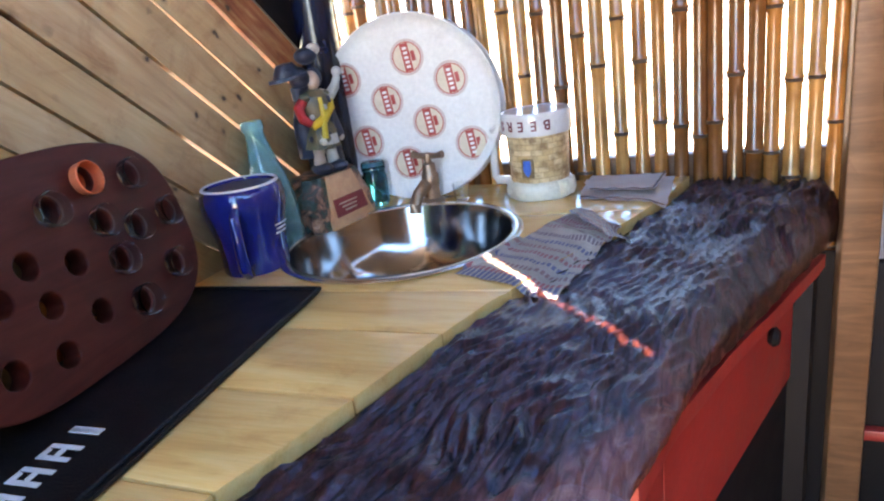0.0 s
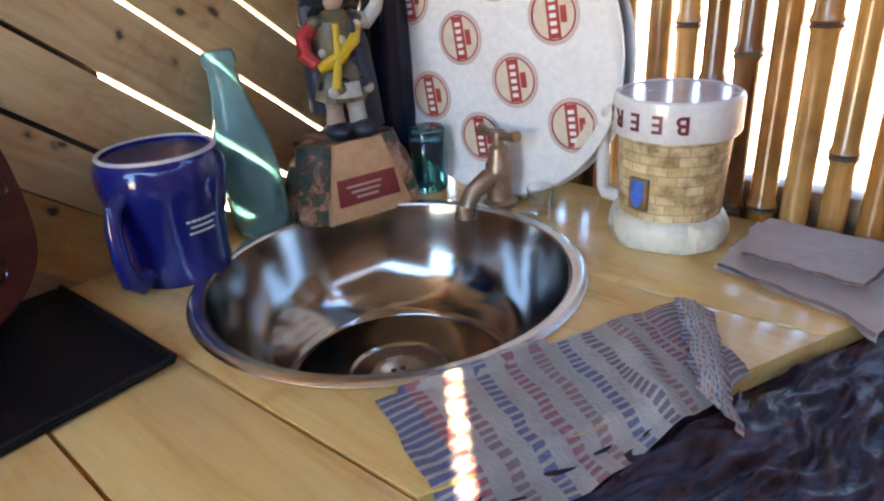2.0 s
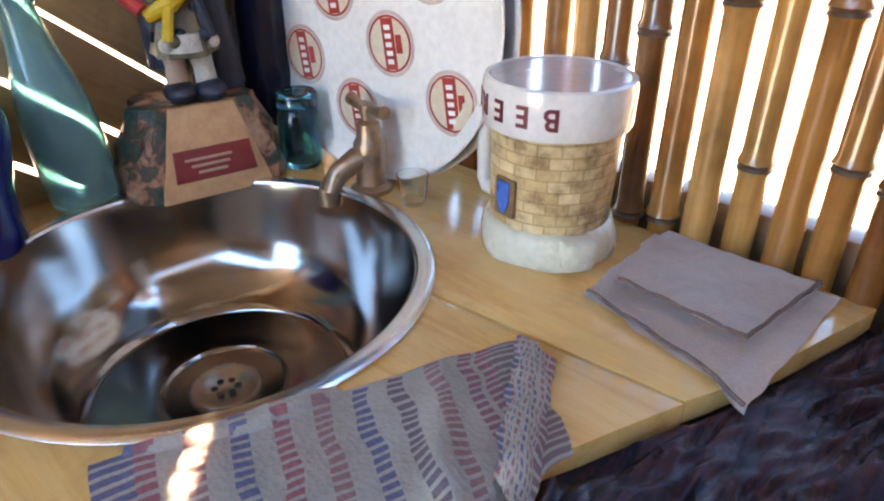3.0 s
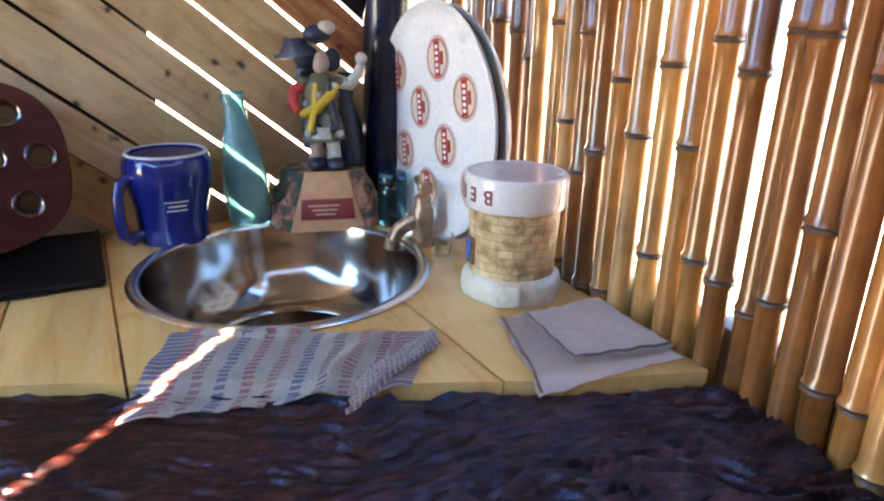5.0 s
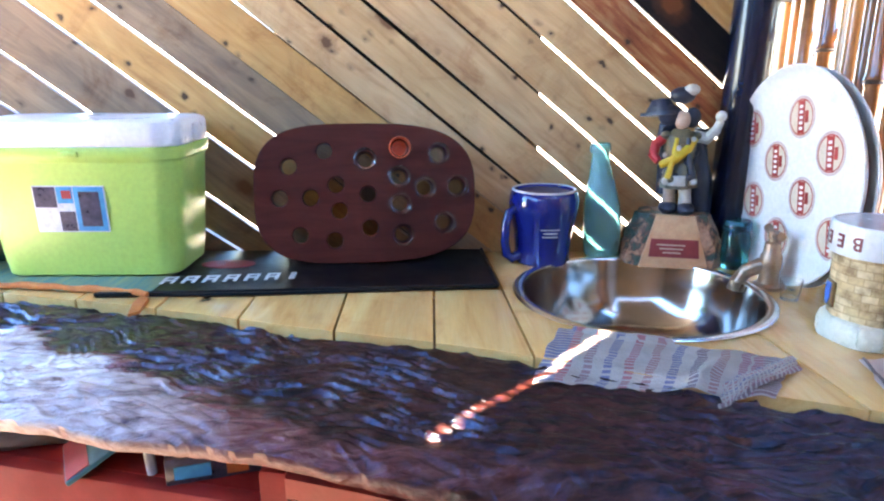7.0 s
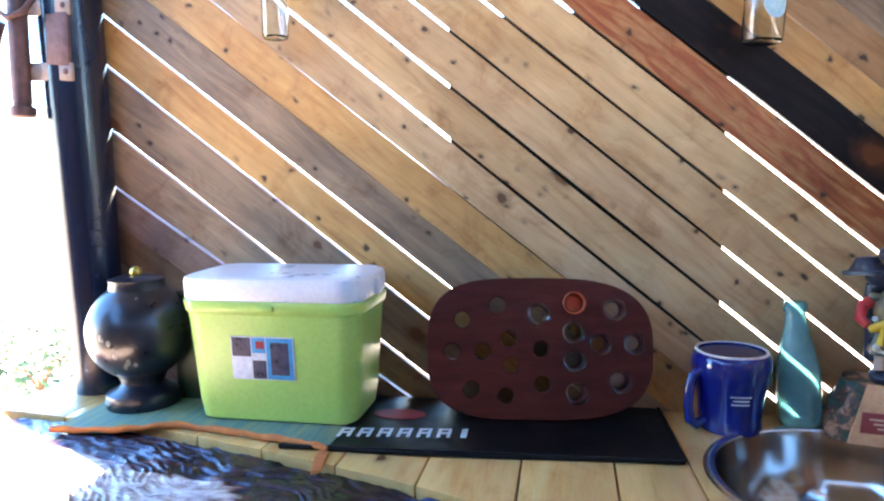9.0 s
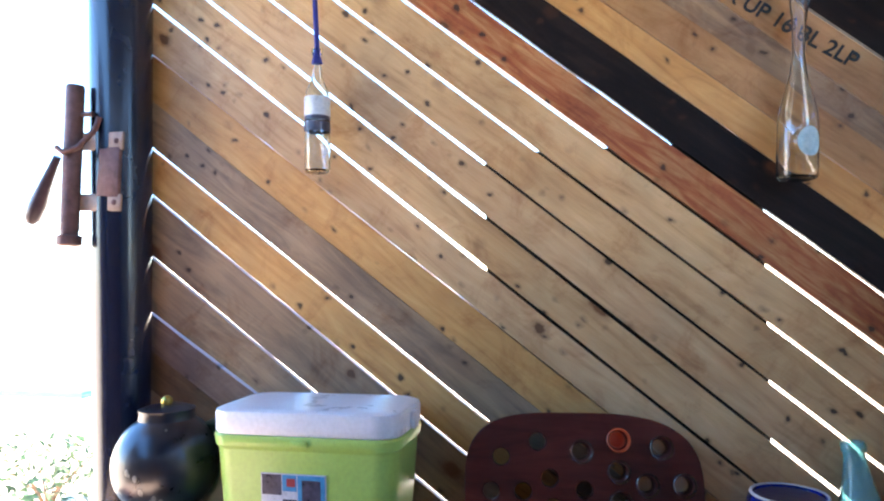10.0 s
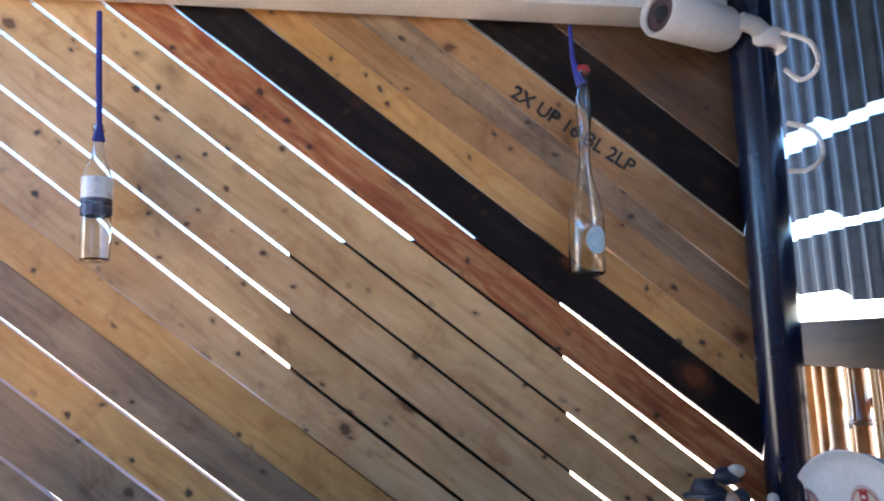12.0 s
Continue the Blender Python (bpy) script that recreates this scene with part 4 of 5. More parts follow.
for k, ch in enumerate("BEERS"):
    bm = letters(ch, 0.026, "letter")
    a = radians(-60 - 21 * k)
    for v in bm.verts:
        ang = -v.co.x / 0.0722
        v.co = Vector(((0.0724 + v.co.z) * math.cos(ang), (0.0724 + v.co.z) * math.sin(ang), 0.1465 - v.co.y))
    bmesh.ops.transform(bm, matrix=Matrix.Rotation(a, 4, "Z"), verts=bm.verts)
    part("letter", bm, LETTER, stein, "dark red letter " + ch)
crest = bmesh.new()
box(crest, (0.0600, -0.013, 0.046), (0.0655, 0.013, 0.083), 0.002, pose(0, 0, 0, 0, 0, -99))
crest = part("crest", crest, CRESTFRAME, stein, "small brown framed shield")
bm = bmesh.new()
prism(bm, [(-0.008, 0.016), (0.008, 0.016), (0.008, -0.004), (0.004, -0.012), (0, -0.016), (-0.004, -0.012), (-0.008, -0.004)], 0, 0.0012)
bmesh.ops.transform(bm, matrix=pose(0, 0, 0, 0, 0, -99) @ Matrix(((0, 0, 1, 0.0656), (1, 0, 0, 0), (0, 1, 0, 0.0645), (0, 0, 0, 1))), verts=bm.verts)
part("shield", bm, CREST, crest, "bright blue shield")
bm = bmesh.new()
d = Vector((-0.985, 0.17, 0)).normalized()
tube(bm, [d * r + Vector((0, 0, z)) for r, z in ((0.062, 0.136), (0.085, 0.138), (0.100, 0.130), (0.104, 0.115), (0.104, 0.06), (0.103, 0.036), (0.098, 0.028), (0.062, 0.027))], [0.009, 0.009, 0.009, 0.0085, 0.0085, 0.0085, 0.009, 0.009], 12)
part("handle", bm, CERAMIC, stein)
bm = bmesh.new()
box(bm, (0.060, -0.017, 0.006), (0.083, 0.015, 0.036), 0.006, pose(0, 0, 0, 0, 0, -32))
part("thumb_rest", bm, CREAM, stein)

# round tray leaning on the screen
tray = thing("round_tray", "round white enamel tray with red round prints, leaning upright", "tray", pose(-0.413, 1.346, TOP + 0.1835, 90, 0, 5))
bm = bmesh.new()
lathe(bm, [(0, 0), (0.160, 0), (0.172, 0.003), (0.178, 0.009), (0.181, 0.011), (0.1830, 0.0105), (0.1828, 0.0085), (0.1805, 0.007), (0.1745, -0.0015), (0.162, -0.0035), (0, -0.0035)], 72)
part("tray_plate", bm, TRAYWHITE, tray)


def clipped_disc(bm, cx, cy, r0, r1, z, ang0=0, n=28):
    """A ring or disc, pulled in where it would pass the tray's flat part."""
    vs = []
    for r in (r0, r1):
        for k in range(n):
            p = Vector((cx + r * math.cos(2 * math.pi * k / n), cy + r * math.sin(2 * math.pi * k / n)))
            if p.length > 0.166:
                p *= 0.166 / p.length
            vs.append(bm.verts.new((p.x, p.y, z + (0.0016 if p.length > 0.161 else 0))))
    for k in range(n):
        j = (k + 1) % n
        try:
            bm.faces.new((vs[k], vs[j], vs[n + j], vs[n + k]))
        except ValueError:
            pass


for i in range(-4, 5):
    for j in range(-4, 5):
        cx, cy = 0.006 + 0.0825 * i - 0.054 * j, 0.099 - 0.049 * i - 0.079 * j
        if math.hypot(cx, cy) > 0.166:
            continue
        bm = bmesh.new()
        clipped_disc(bm, cx, cy, 0.0305, 0.0345, 0.0008)
        logo = part("print_ring", bm, TRAYPALE, tray)
        bm = bmesh.new()
        clipped_disc(bm, cx, cy, 0.0005, 0.0285, 0.0008)
        part("print_disc", bm, TRAYCREAM, logo)
        bm = bmesh.new()
        clipped_disc(bm, cx, cy, 0.0275, 0.0298, 0.0012)
        part("print_outline", bm, TRAYRED, logo)
        if math.hypot(cx, cy) < 0.15:
            bm = bmesh.new()
            mm = pose(cx, cy, 0, 0, 0, 98)
            box(bm, (-0.0265, -0.0080, 0.0012), (0.0265, 0.0085, 0.0016), 0, mm)
            box(bm, (-0.0095, -0.0175, 0.0012), (0.0095, -0.0095, 0.0016), 0, mm)
            part("print_bar", bm, TRAYRED, logo)
            bm = bmesh.new()
            for q in range(5):
                box(bm, (-0.0205 + q * 0.0088, -0.004, 0.0018), (-0.0155 + q * 0.0088, 0.0045, 0.0021), 0, mm)
            part("print_mark", bm, TRAYWHITE, logo)

# a second, older tray between the white one and the screen
old_tray = thing("round_tray", "older brown and pale blue printed round tray behind the white one", "tray", pose(-0.406, 1.363, TOP + 0.1815, 90, 0, 5))
bm = bmesh.new()
lathe(bm, [(0, 0), (0.150, 0), (0.168, 0.003), (0.176, 0.009), (0.1810, 0.0095), (0.1808, 0.0075), (0.1785, 0.006), (0.1725, -0.0015), (0.160, -0.0035), (0, -0.0035)], 72)
part("tray_plate", bm, plain("old_tray_print", (0.48, 0.36, 0.27), (0.68, 0.71, 0.74), 9, 0.3, relief=0.04), old_tray)
bm = bmesh.new()
lathe(bm, [(0.120, 0.0006), (0.150, 0.0008), (0.150, 0.0014), (0.120, 0.0012)], 72)
part("print_band", bm, TRAYRED, old_tray, "worn red printed band")

# teal glass jar and a small glass behind the sink
jar = thing("teal_jar", "small teal glass jar with a pale lid behind the figure", "jar", (-0.498, 1.306, TOP), 0)
bm = bmesh.new()
lathe(bm, [(0, 0), (0.022, 0), (0.025, 0.006), (0.0255, 0.06), (0.022, 0.072), (0.020, 0.074), (0.0195, 0.071), (0.0225, 0.06), (0.0225, 0.008), (0, 0.006)], 24)
part("jar_glass", bm, TEALGLASS, jar)
bm = bmesh.new()
lathe(bm, [(0, 0.092), (0.022, 0.091), (0.0245, 0.088), (0.0245, 0.073), (0.021, 0.0715), (0, 0.0715)], 24)
part("jar_lid", bm, TEALGLASS, jar)
glassy = thing("small_glass", "small clear drinking glass behind the tap", "glass", (-0.318, 1.318, TOP), 0)
bm = bmesh.new()
lathe(bm, [(0, 0), (0.013, 0), (0.0175, 0.034), (0.0165, 0.034), (0.012, 0.006), (0, 0.006)], 24)
part("glass_bowl", bm, CLEAR, glassy)

# carved figure on a rocky base, one plain mesh
FIG_COLS = [("figure_rock_green", (0.018, 0.07, 0.05), (0.28, 0.16, 0.11)), ("figure_terracotta", (0.58, 0.27, 0.13), (0.70, 0.38, 0.20)), ("figure_dark_red", (0.22, 0.02, 0.02), (0.3, 0.03, 0.03)),
            ("figure_navy", (0.008, 0.012, 0.025), (0.025, 0.03, 0.055)), ("figure_skin", (0.5, 0.3, 0.2), (0.6, 0.4, 0.3)), ("figure_gold", (0.62, 0.36, 0.02), (0.72, 0.46, 0.04)),
            ("figure_pale", (0.42, 0.38, 0.32), (0.62, 0.58, 0.5)), ("figure_red", (0.5, 0.02, 0.02), (0.6, 0.04, 0.04)), ("figure_coat", (0.05, 0.055, 0.035), (0.2, 0.14, 0.07))]
FIG = [plain(n, a, b, 55, 0.45, relief=0.4, fine=160) for n, a, b in FIG_COLS]


def rock_material():
    """Painted rock: dark green moss and terracotta in patches."""
    m, n, l, b = shader("painted_rock")
    v = coords(n, l, (1, 1, 1))
    f, g = noise_node(n, l, v, 38, 4, 0.55, 0.5), noise_node(n, l, v, 120, 4)
    col = ramp(n, l, f, [(0.36, (0.010, 0.045, 0.034)), (0.45, (0.05, 0.085, 0.06)), (0.50, (0.10, 0.055, 0.04)), (0.56, (0.42, 0.19, 0.11)), (0.66, (0.55, 0.30, 0.19))])
    l.new(blend(n, l, 0.5, col, ramp(n, l, g, [(0.3, (0.35, 0.35, 0.35)), (0.6, (1, 1, 1))]), "MULTIPLY"), b.inputs["Base Color"])
    b.inputs["Roughness"].default_value = 0.4
    bump(n, l, blend(n, l, 0.4, f, g), b, 1.0, 0.006)
    return m


FIG[0] = rock_material()
bm = bmesh.new()
t = bmesh.new()
rows = []
for k in range(9):
    z = 0.012 * k if k else 0.0
    f = 1.0 - 0.36 * (k / 8) ** 1.4
    ring = []
    for i in range(40):
        a = 2 * math.pi * i / 40
        r = f * (1 + 0.24 * noise.noise((math.cos(a) * 2.3, math.sin(a) * 2.3, z * 24)) + 0.13 * noise.noise((math.cos(a) * 7, math.sin(a) * 7, z * 60)))
        ring.append(t.verts.new((max(-0.085, min(0.040 - 0.25 * z, 0.075 * r * math.cos(a) - 0.015)), 0.100 * r * math.sin(a), z)))
    rows.append(ring)
for a, b in zip(rows, rows[1:]):
    for i in range(40):
        t.faces.new((a[i], a[(i + 1) % 40], b[(i + 1) % 40], b[i]))
t.faces.new(rows[-1])
t.faces.new(rows[0])
join(bm, t)
# sloping plaque with a dark red nameplate
for prof, x0, x1, idx in (([(-0.062, 0.0), (0.062, 0.0), (0.034, 0.096), (-0.034, 0.096)], 0.032, 0.045, 1), ([(-0.045, 0.020), (0.045, 0.020), (0.042, 0.053), (-0.042, 0.053)], 0.0445, 0.0475, 2)):
    prism(bm, prof, 0, x1 - x0, 0.0015, Matrix(((0, -0.22, 1, x0), (1, 0, 0, 0), (0, 1, 0, 0), (0, 0, 0, 1))), idx)
for r, w in ((0.043, 0.032), (0.036, 0.026), (0.029, 0.02)):
    box(bm, (-0.0005, -w, -0.0014), (0.0006, w * 0.6, 0.0014), 0, pose(0.0477 - 0.22 * r, 0, r, 0, -12, 0), 4)
ball(bm, (-0.005, -0.012, 0.106), 0.02, 12, 3, (1.2, 0.9, 0.62))
ball(bm, (0.004, 0.018, 0.106), 0.02, 12, 3, (1.3, 0.85, 0.62))
tube(bm, [(-0.008, -0.012, 0.11), (-0.008, -0.012, 0.130), (-0.006, -0.012, 0.152)], [0.013, 0.0105, 0.013], 12, 4)
tube(bm, [(0.0, 0.017, 0.11), (-0.002, 0.016, 0.130), (-0.004, 0.013, 0.152)], [0.012, 0.011, 0.013], 12, 6)
lathe(bm, [(0.017, 0.142), (0.034, 0.146), (0.032, 0.165), (0.024, 0.190), (0.021, 0.2)], 18, pose(-0.006, 0, 0, 0, 0, 0), 8, wave=lambda a, z: 0.004 * math.sin(5 * a))
lathe(bm, [(0, 0.15), (0.026, 0.152), (0.024, 0.17), (0, 0.172)], 14, pose(0.006, -0.002, 0), 6)
lathe(bm, [(0.020, 0.185), (0.027, 0.20), (0.029, 0.222), (0.026, 0.24), (0.014, 0.252), (0, 0.253)], 16, pose(-0.006, 0, 0), 8)
tube(bm, [(0.010, -0.034, 0.188), (0.021, -0.012, 0.199), (0.021, 0.010, 0.218), (0.010, 0.024, 0.236)], [0.007, 0.009, 0.0085, 0.005], 10, 5)
tube(bm, [(-0.020, 0.022, 0.244), (-0.024, 0.034, 0.21), (-0.026, 0.040, 0.16), (-0.028, 0.046, 0.10)], [0.012, 0.018, 0.021, 0.022], 12, 3)
tube(bm, [(-0.022, -0.014, 0.24), (-0.028, -0.016, 0.19), (-0.030, -0.014, 0.13)], [0.014, 0.020, 0.020], 12, 3)
tube(bm, [(-0.008, -0.022, 0.240), (-0.006, -0.043, 0.224), (0.004, -0.048, 0.205), (0.014, -0.038, 0.194)], [0.009, 0.010, 0.009, 0.007], 10, 7)
tube(bm, [(-0.008, 0.022, 0.240), (-0.008, 0.046, 0.235), (-0.002, 0.058, 0.250), (0.002, 0.064, 0.268)], [0.011, 0.011, 0.009, 0.007], 10, 6)
ball(bm, (0.003, 0.064, 0.276), 0.010, 10, 6)
ball(bm, (-0.004, 0.0, 0.268), 0.0155, 14, 4, (1, 0.92, 1.15))
tube(bm, [(-0.012, -0.010, 0.262), (-0.018, -0.030, 0.252), (-0.016, -0.036, 0.236)], [0.010, 0.012, 0.006], 10, 3)
lathe(bm, [(0, 0.308), (0.016, 0.306), (0.023, 0.294), (0.025, 0.284), (0.034, 0.284), (0.035, 0.278), (0.016, 0.276), (0, 0.277)], 20, pose(-0.006, -0.006, 0, 6, -4, 0), 3, wave=lambda a, z: 0.005 * math.sin(3 * a + 0.6) if z < 0.29 else 0)
ball(bm, (-0.012, -0.022, 0.276), 0.021, 12, 3, (0.9, 1.0, 0.95))
ball(bm, (-0.014, 0.018, 0.272), 0.017, 12, 3, (0.9, 0.9, 1.1))
ball(bm, (-0.004, -0.004, 0.312), 0.019, 12, 3, (1.0, 1.2, 0.8))
ball(bm, (0.004, 0.010, 0.322), 0.012, 10, 6, (0.9, 1.2, 0.9))
for sy in (-1, 1):
    ball(bm, (-0.004, sy * 0.026, 0.240), 0.012, 10, 8, (1, 0.9, 0.7))
    tube(bm, [(0.018, sy * 0.010, 0.238), (0.023, sy * 0.013, 0.205), (0.026, sy * 0.022, 0.165)], [0.004, 0.005, 0.006], 8, 5 if sy < 0 else 3)
for k in range(7):
    ball(bm, (0.021 + 0.003 * (k % 2), -0.024 + 0.008 * k, 0.160 + 0.004 * (k % 3)), 0.0075, 8, (6, 8, 3)[k % 3])
for k in range(18):
    a, z = k * 2.4, 0.155 + 0.005 * k
    ball(bm, (-0.006 + 0.029 * math.cos(a), 0.029 * math.sin(a), z), 0.0055, 6, (5, 6, 3)[k % 3])
fig = obj("figurine", bm, FIG, 35)
fig.matrix_basis = pose(-0.535, 1.200, TOP, 0, 0, -12)
tagged(fig, "painted figurine in a coat on a rocky base with a plaque", "figurine")

# dark ornate shape behind the figure: a black bottle
bottle("black_bottle", "tall black glass bottle standing behind the figurine", [(0.02, 0), (0.028, 0.002), (0.030, 0.01), (0.030, 0.14), (0.026, 0.165), (0.013, 0.20), (0.0115, 0.235), (0.0135, 0.238), (0.013, 0.25), (0.009, 0.25)], GLOSSBLACK, (-0.575, 1.252, TOP))

# board with holes that holds shot glasses, leaning on the wall
HOLES = [(-0.075, 0.079), (-0.14, 0.052), (-0.055, 0.017), (-0.158, -0.006), (-0.102, -0.006), (-0.05, -0.031), (0.004, -0.001), (-0.123, -0.075), (-0.06, -0.086), (0.006, -0.064)]
GLASSES = [(0.0, 0.063), (0.064, 0.083), (0.136, 0.071), (0.062, 0.03), (0.109, 0.009), (0.17, 0.01), (0.063, -0.02), (0.066, -0.078), (0.144, -0.057)]
TIP = radians(12)
LEAN = pose(-0.547, 0.620, 1.082, 0, 0, 6) @ Matrix(((0, -math.sin(TIP), math.cos(TIP), 0), (1, 0, 0, 0), (0, math.cos(TIP), math.sin(TIP), 0), (0, 0, 0, 1)))
holder = thing("shot_glass_board", "red-brown varnished rounded board with holes for shot glasses", "glass holder")
cu = bpy.data.curves.new("holder", "CURVE")
cu.dimensions, cu.fill_mode, cu.extrude, cu.bevel_depth, cu.bevel_resolution = "2D", "BOTH", 0.0125, 0.0025, 2


def spline(pts):
    s = cu.splines.new("POLY")
    s.points.add(len(pts) - 1)
    for p, (px, py) in zip(s.points, pts):
        p.co = (px, py, 0, 1)
    s.use_cyclic_u = True


out = []
for k in range(96):
    a = 2 * math.pi * k / 96
    c, s = math.cos(a), math.sin(a)
    out.append((0.202 * abs(c) ** 0.52 * (1 if c > 0 else -1), 0.1265 * abs(s) ** 0.66 * (1 if s > 0 else -1) * (1 - 0.10 * (c > 0) * c)))
spline(out)
for p in HOLES + GLASSES:
    hx, hy = p
    spline([(hx + 0.0172 * math.cos(-2 * math.pi * k / 24), hy + 0.0172 * math.sin(-2 * math.pi * k / 24)) for k in range(24)])
tmp = bpy.data.objects.new("holder", cu)
scene.collection.objects.link(tmp)
me = bpy.data.meshes.new_from_object(tmp.evaluated_get(bpy.context.evaluated_depsgraph_get()))
bpy.data.objects.remove(tmp)
bm = bmesh.new()
bm.from_mesh(me)
bmesh.ops.remove_doubles(bm, verts=bm.verts, dist=0.0001)
bm.to_mesh(me)
bm.free()
me.materials.clear()
me.materials.append(REDBOARD)
ob = new("board", me)
ob.parent = holder
holder.matrix_basis = LEAN
for k, p in enumerate(GLASSES):
    hx, hy = p
    g = thing("shot_glass", "orange plastic shot glass set into the board" if k == 1 else "clear shot glass set into a hole of the board", "shot glass", LEAN @ pose(hx, hy, 0.005), group="shot glasses in the board")
    bm = bmesh.new()
    lathe(bm, [(0, -0.020), (0.0135, -0.020), (0.0158, 0.0), (0.0168, 0.0105), (0.0195, 0.012), (0.0205, 0.024), (0.0192, 0.025), (0.0178, 0.013), (0.0148, 0.0), (0.0125, -0.014), (0, -0.014)], 28)
    part("glass_cup", bm, ORANGEPLASTIC if k == 1 else CLEAR, g)

# rubber bar mat with white lettering blocks
mat_ob = thing("bar_mat", "black rubber bar mat with white and red print", "bar mat")
bm = bmesh.new()
prism(bm, [(-0.335, 0.20), (-0.342, 0.45), (-0.375, 0.853), (-0.385, 0.858), (-0.60, 0.845), (-0.61, 0.835), (-0.60, 0.20)], TOP + 0.002, TOP + 0.007, 0.0015)
part("mat_sheet", bm, RUBBER, mat_ob)
bm = bmesh.new()
for e0, e1 in (((-0.335, 0.20), (-0.375, 0.853)), ((-0.375, 0.853), (-0.605, 0.842))):
    a, b = Vector((*e0, TOP + 0.0075)), Vector((*e1, TOP + 0.0075))
    tube(bm, [a.lerp(b, k / 6) for k in range(7)], 0.0035, 8)
part("mat_lip", bm, RUBBER, mat_ob)
bm = bmesh.new()
d0, d1 = Vector((-0.402, 0.275)), Vector((-0.432, 0.515))
ax = (d1 - d0).normalized()
for k in range(7):
    p = d0.lerp(d1, (k + 0.5) / 7)
    mm = Matrix(((ax.x, -ax.y, 0, p.x), (ax.y, ax.x, 0, p.y), (0, 0, 1, TOP + 0.0082), (0, 0, 0, 1)))
    w = 0.0115 if k < 6 else 0.005
    for lo, hi in (((-w, -0.019), (-w + 0.006, 0.019)), ((w - 0.006, -0.019), (w, 0.019)), ((-w + 0.006, 0.012), (w - 0.006, 0.019)), ((-w + 0.006, -0.004), (w - 0.006, 0.003))):
        prism(bm, [(lo[0], lo[1]), (hi[0], lo[1]), (hi[0] + 0.003, hi[1]), (lo[0] + 0.003, hi[1])], 0, 0.0006, 0, mm)
part("white_print", bm, MATPRINT, mat_ob, "white block print")
bm = bmesh.new()
prism(bm, [(-0.505 + 0.026 * math.cos(2 * math.pi * k / 24), 0.365 + 0.05 * math.sin(2 * math.pi * k / 24)) for k in range(24)], TOP + 0.0072, TOP + 0.0082)
part("red_print", bm, MATRED, mat_ob, "dark red oval print")

# woven cloth under the cooler
wc = thing("woven_cloth", "teal woven cloth with an orange border under the cooler", "cloth")
outline = [(-0.335, -0.24), (-0.352, -0.12), (-0.392, -0.03), (-0.375, 0.10), (-0.352, 0.22), (-0.335, 0.285), (-0.60, 0.285), (-0.60, -0.24)]
bm = bmesh.new()
prism(bm, outline, TOP + 0.002, TOP + 0.0085, 0.002)
part("cloth_sheet", bm, TEALCLOTH, wc)
bm = bmesh.new()
pts = []
for (ax0, ay0), (bx0, by0) in zip(outline[:5], outline[1:6]):
    for k in range(8):
        pts.append((ax0 + (bx0 - ax0) * k / 8, ay0 + (by0 - ay0) * k / 8, TOP + 0.008 + 0.0015 * math.sin(k * 1.4)))
pts.append((-0.335, 0.285, TOP + 0.007))
tube(bm, pts, [0.0055 + 0.001 * math.sin(i * 0.9) for i in range(len(pts))], 8)
part("orange_border", bm, ORANGECLOTH, wc, "orange stitched border")
bm = bmesh.new()
prism(bm, [(-0.336, 0.272), (-0.322, 0.292), (-0.262, 0.302), (-0.25, 0.29), (-0.30, 0.276)], TOP + 0.001, TOP + 0.006, 0.001)
part("orange_corner", bm, ORANGECLOTH, wc, "orange corner flap")

# cooler box
cooler = thing("cooler_box", "lime green plastic cooler box with a white lid and label", "cooler", (-0.506, 0.150, TOP + 0.009), 0)


def rounded(hx, hy, r, n=7):
    pts = []
    for sx, sy, a0 in ((1, 1, 0), (-1, 1, 90), (-1, -1, 180), (1, -1, 270)):
        for k in range(n + 1):
            a = radians(a0 + 90 * k / n)
            pts.append((sx * (hx - r) + r * math.cos(a), sy * (hy - r) + r * math.sin(a)))
    return pts


def loft(bm, sections, idx=0):
    t = bmesh.new()
    rings = [[t.verts.new((px, py, z)) for px, py in pts] for pts, z in sections]
    n = len(rings[0])
    for a, b in zip(rings, rings[1:]):
        for k in range(n):
            t.faces.new((a[k], a[(k + 1) % n], b[(k + 1) % n], b[k]))
    t.faces.new(rings[0])
    t.faces.new(rings[-1])
    join(bm, t, None, idx)
    return bm


bm = bmesh.new()
loft(bm, [(rounded(0.076, 0.1447, 0.03), 0), (rounded(0.082, 0.1515, 0.034), 0.004), (rounded(0.085, 0.1573, 0.036), 0.04), (rounded(0.092, 0.1698, 0.04), 0.198), (rounded(0.093, 0.1713, 0.04), 0.202), (rounded(0.096, 0.1747, 0.042), 0.205), (rounded(0.0975, 0.1766, 0.042), 0.222), (rounded(0.096, 0.1747, 0.042), 0.225)])
part("cooler_body", bm, GREEN, cooler)
bm = bmesh.new()
loft(bm, [(rounded(0.094, 0.1727, 0.042), 0.2255), (rounded(0.0965, 0.1751, 0.043), 0.229), (rounded(0.0965, 0.1761, 0.044), 0.258), (rounded(0.095, 0.1737, 0.043), 0.265), (rounded(0.086, 0.1641, 0.04), 0.269), (rounded(0.08, 0.1583, 0.038), 0.2685)])
part("lid", bm, LID, cooler)
bm = bmesh.new()
box(bm, (0.0945, -0.016, 0.209), (0.1015, 0.016, 0.219), 0.002)
part("latch", bm, GREEN, cooler)
for sgn in (-1, 1):
    bm = bmesh.new()
    box(bm, (-0.014, sgn * 0.1745, 0.228), (0.016, sgn * 0.185, 0.259), 0.004)
    part("handle_pivot", bm, LID, cooler)
label = bmesh.new()
LT = Matrix.Rotation(radians(2.9), 4, "Y")
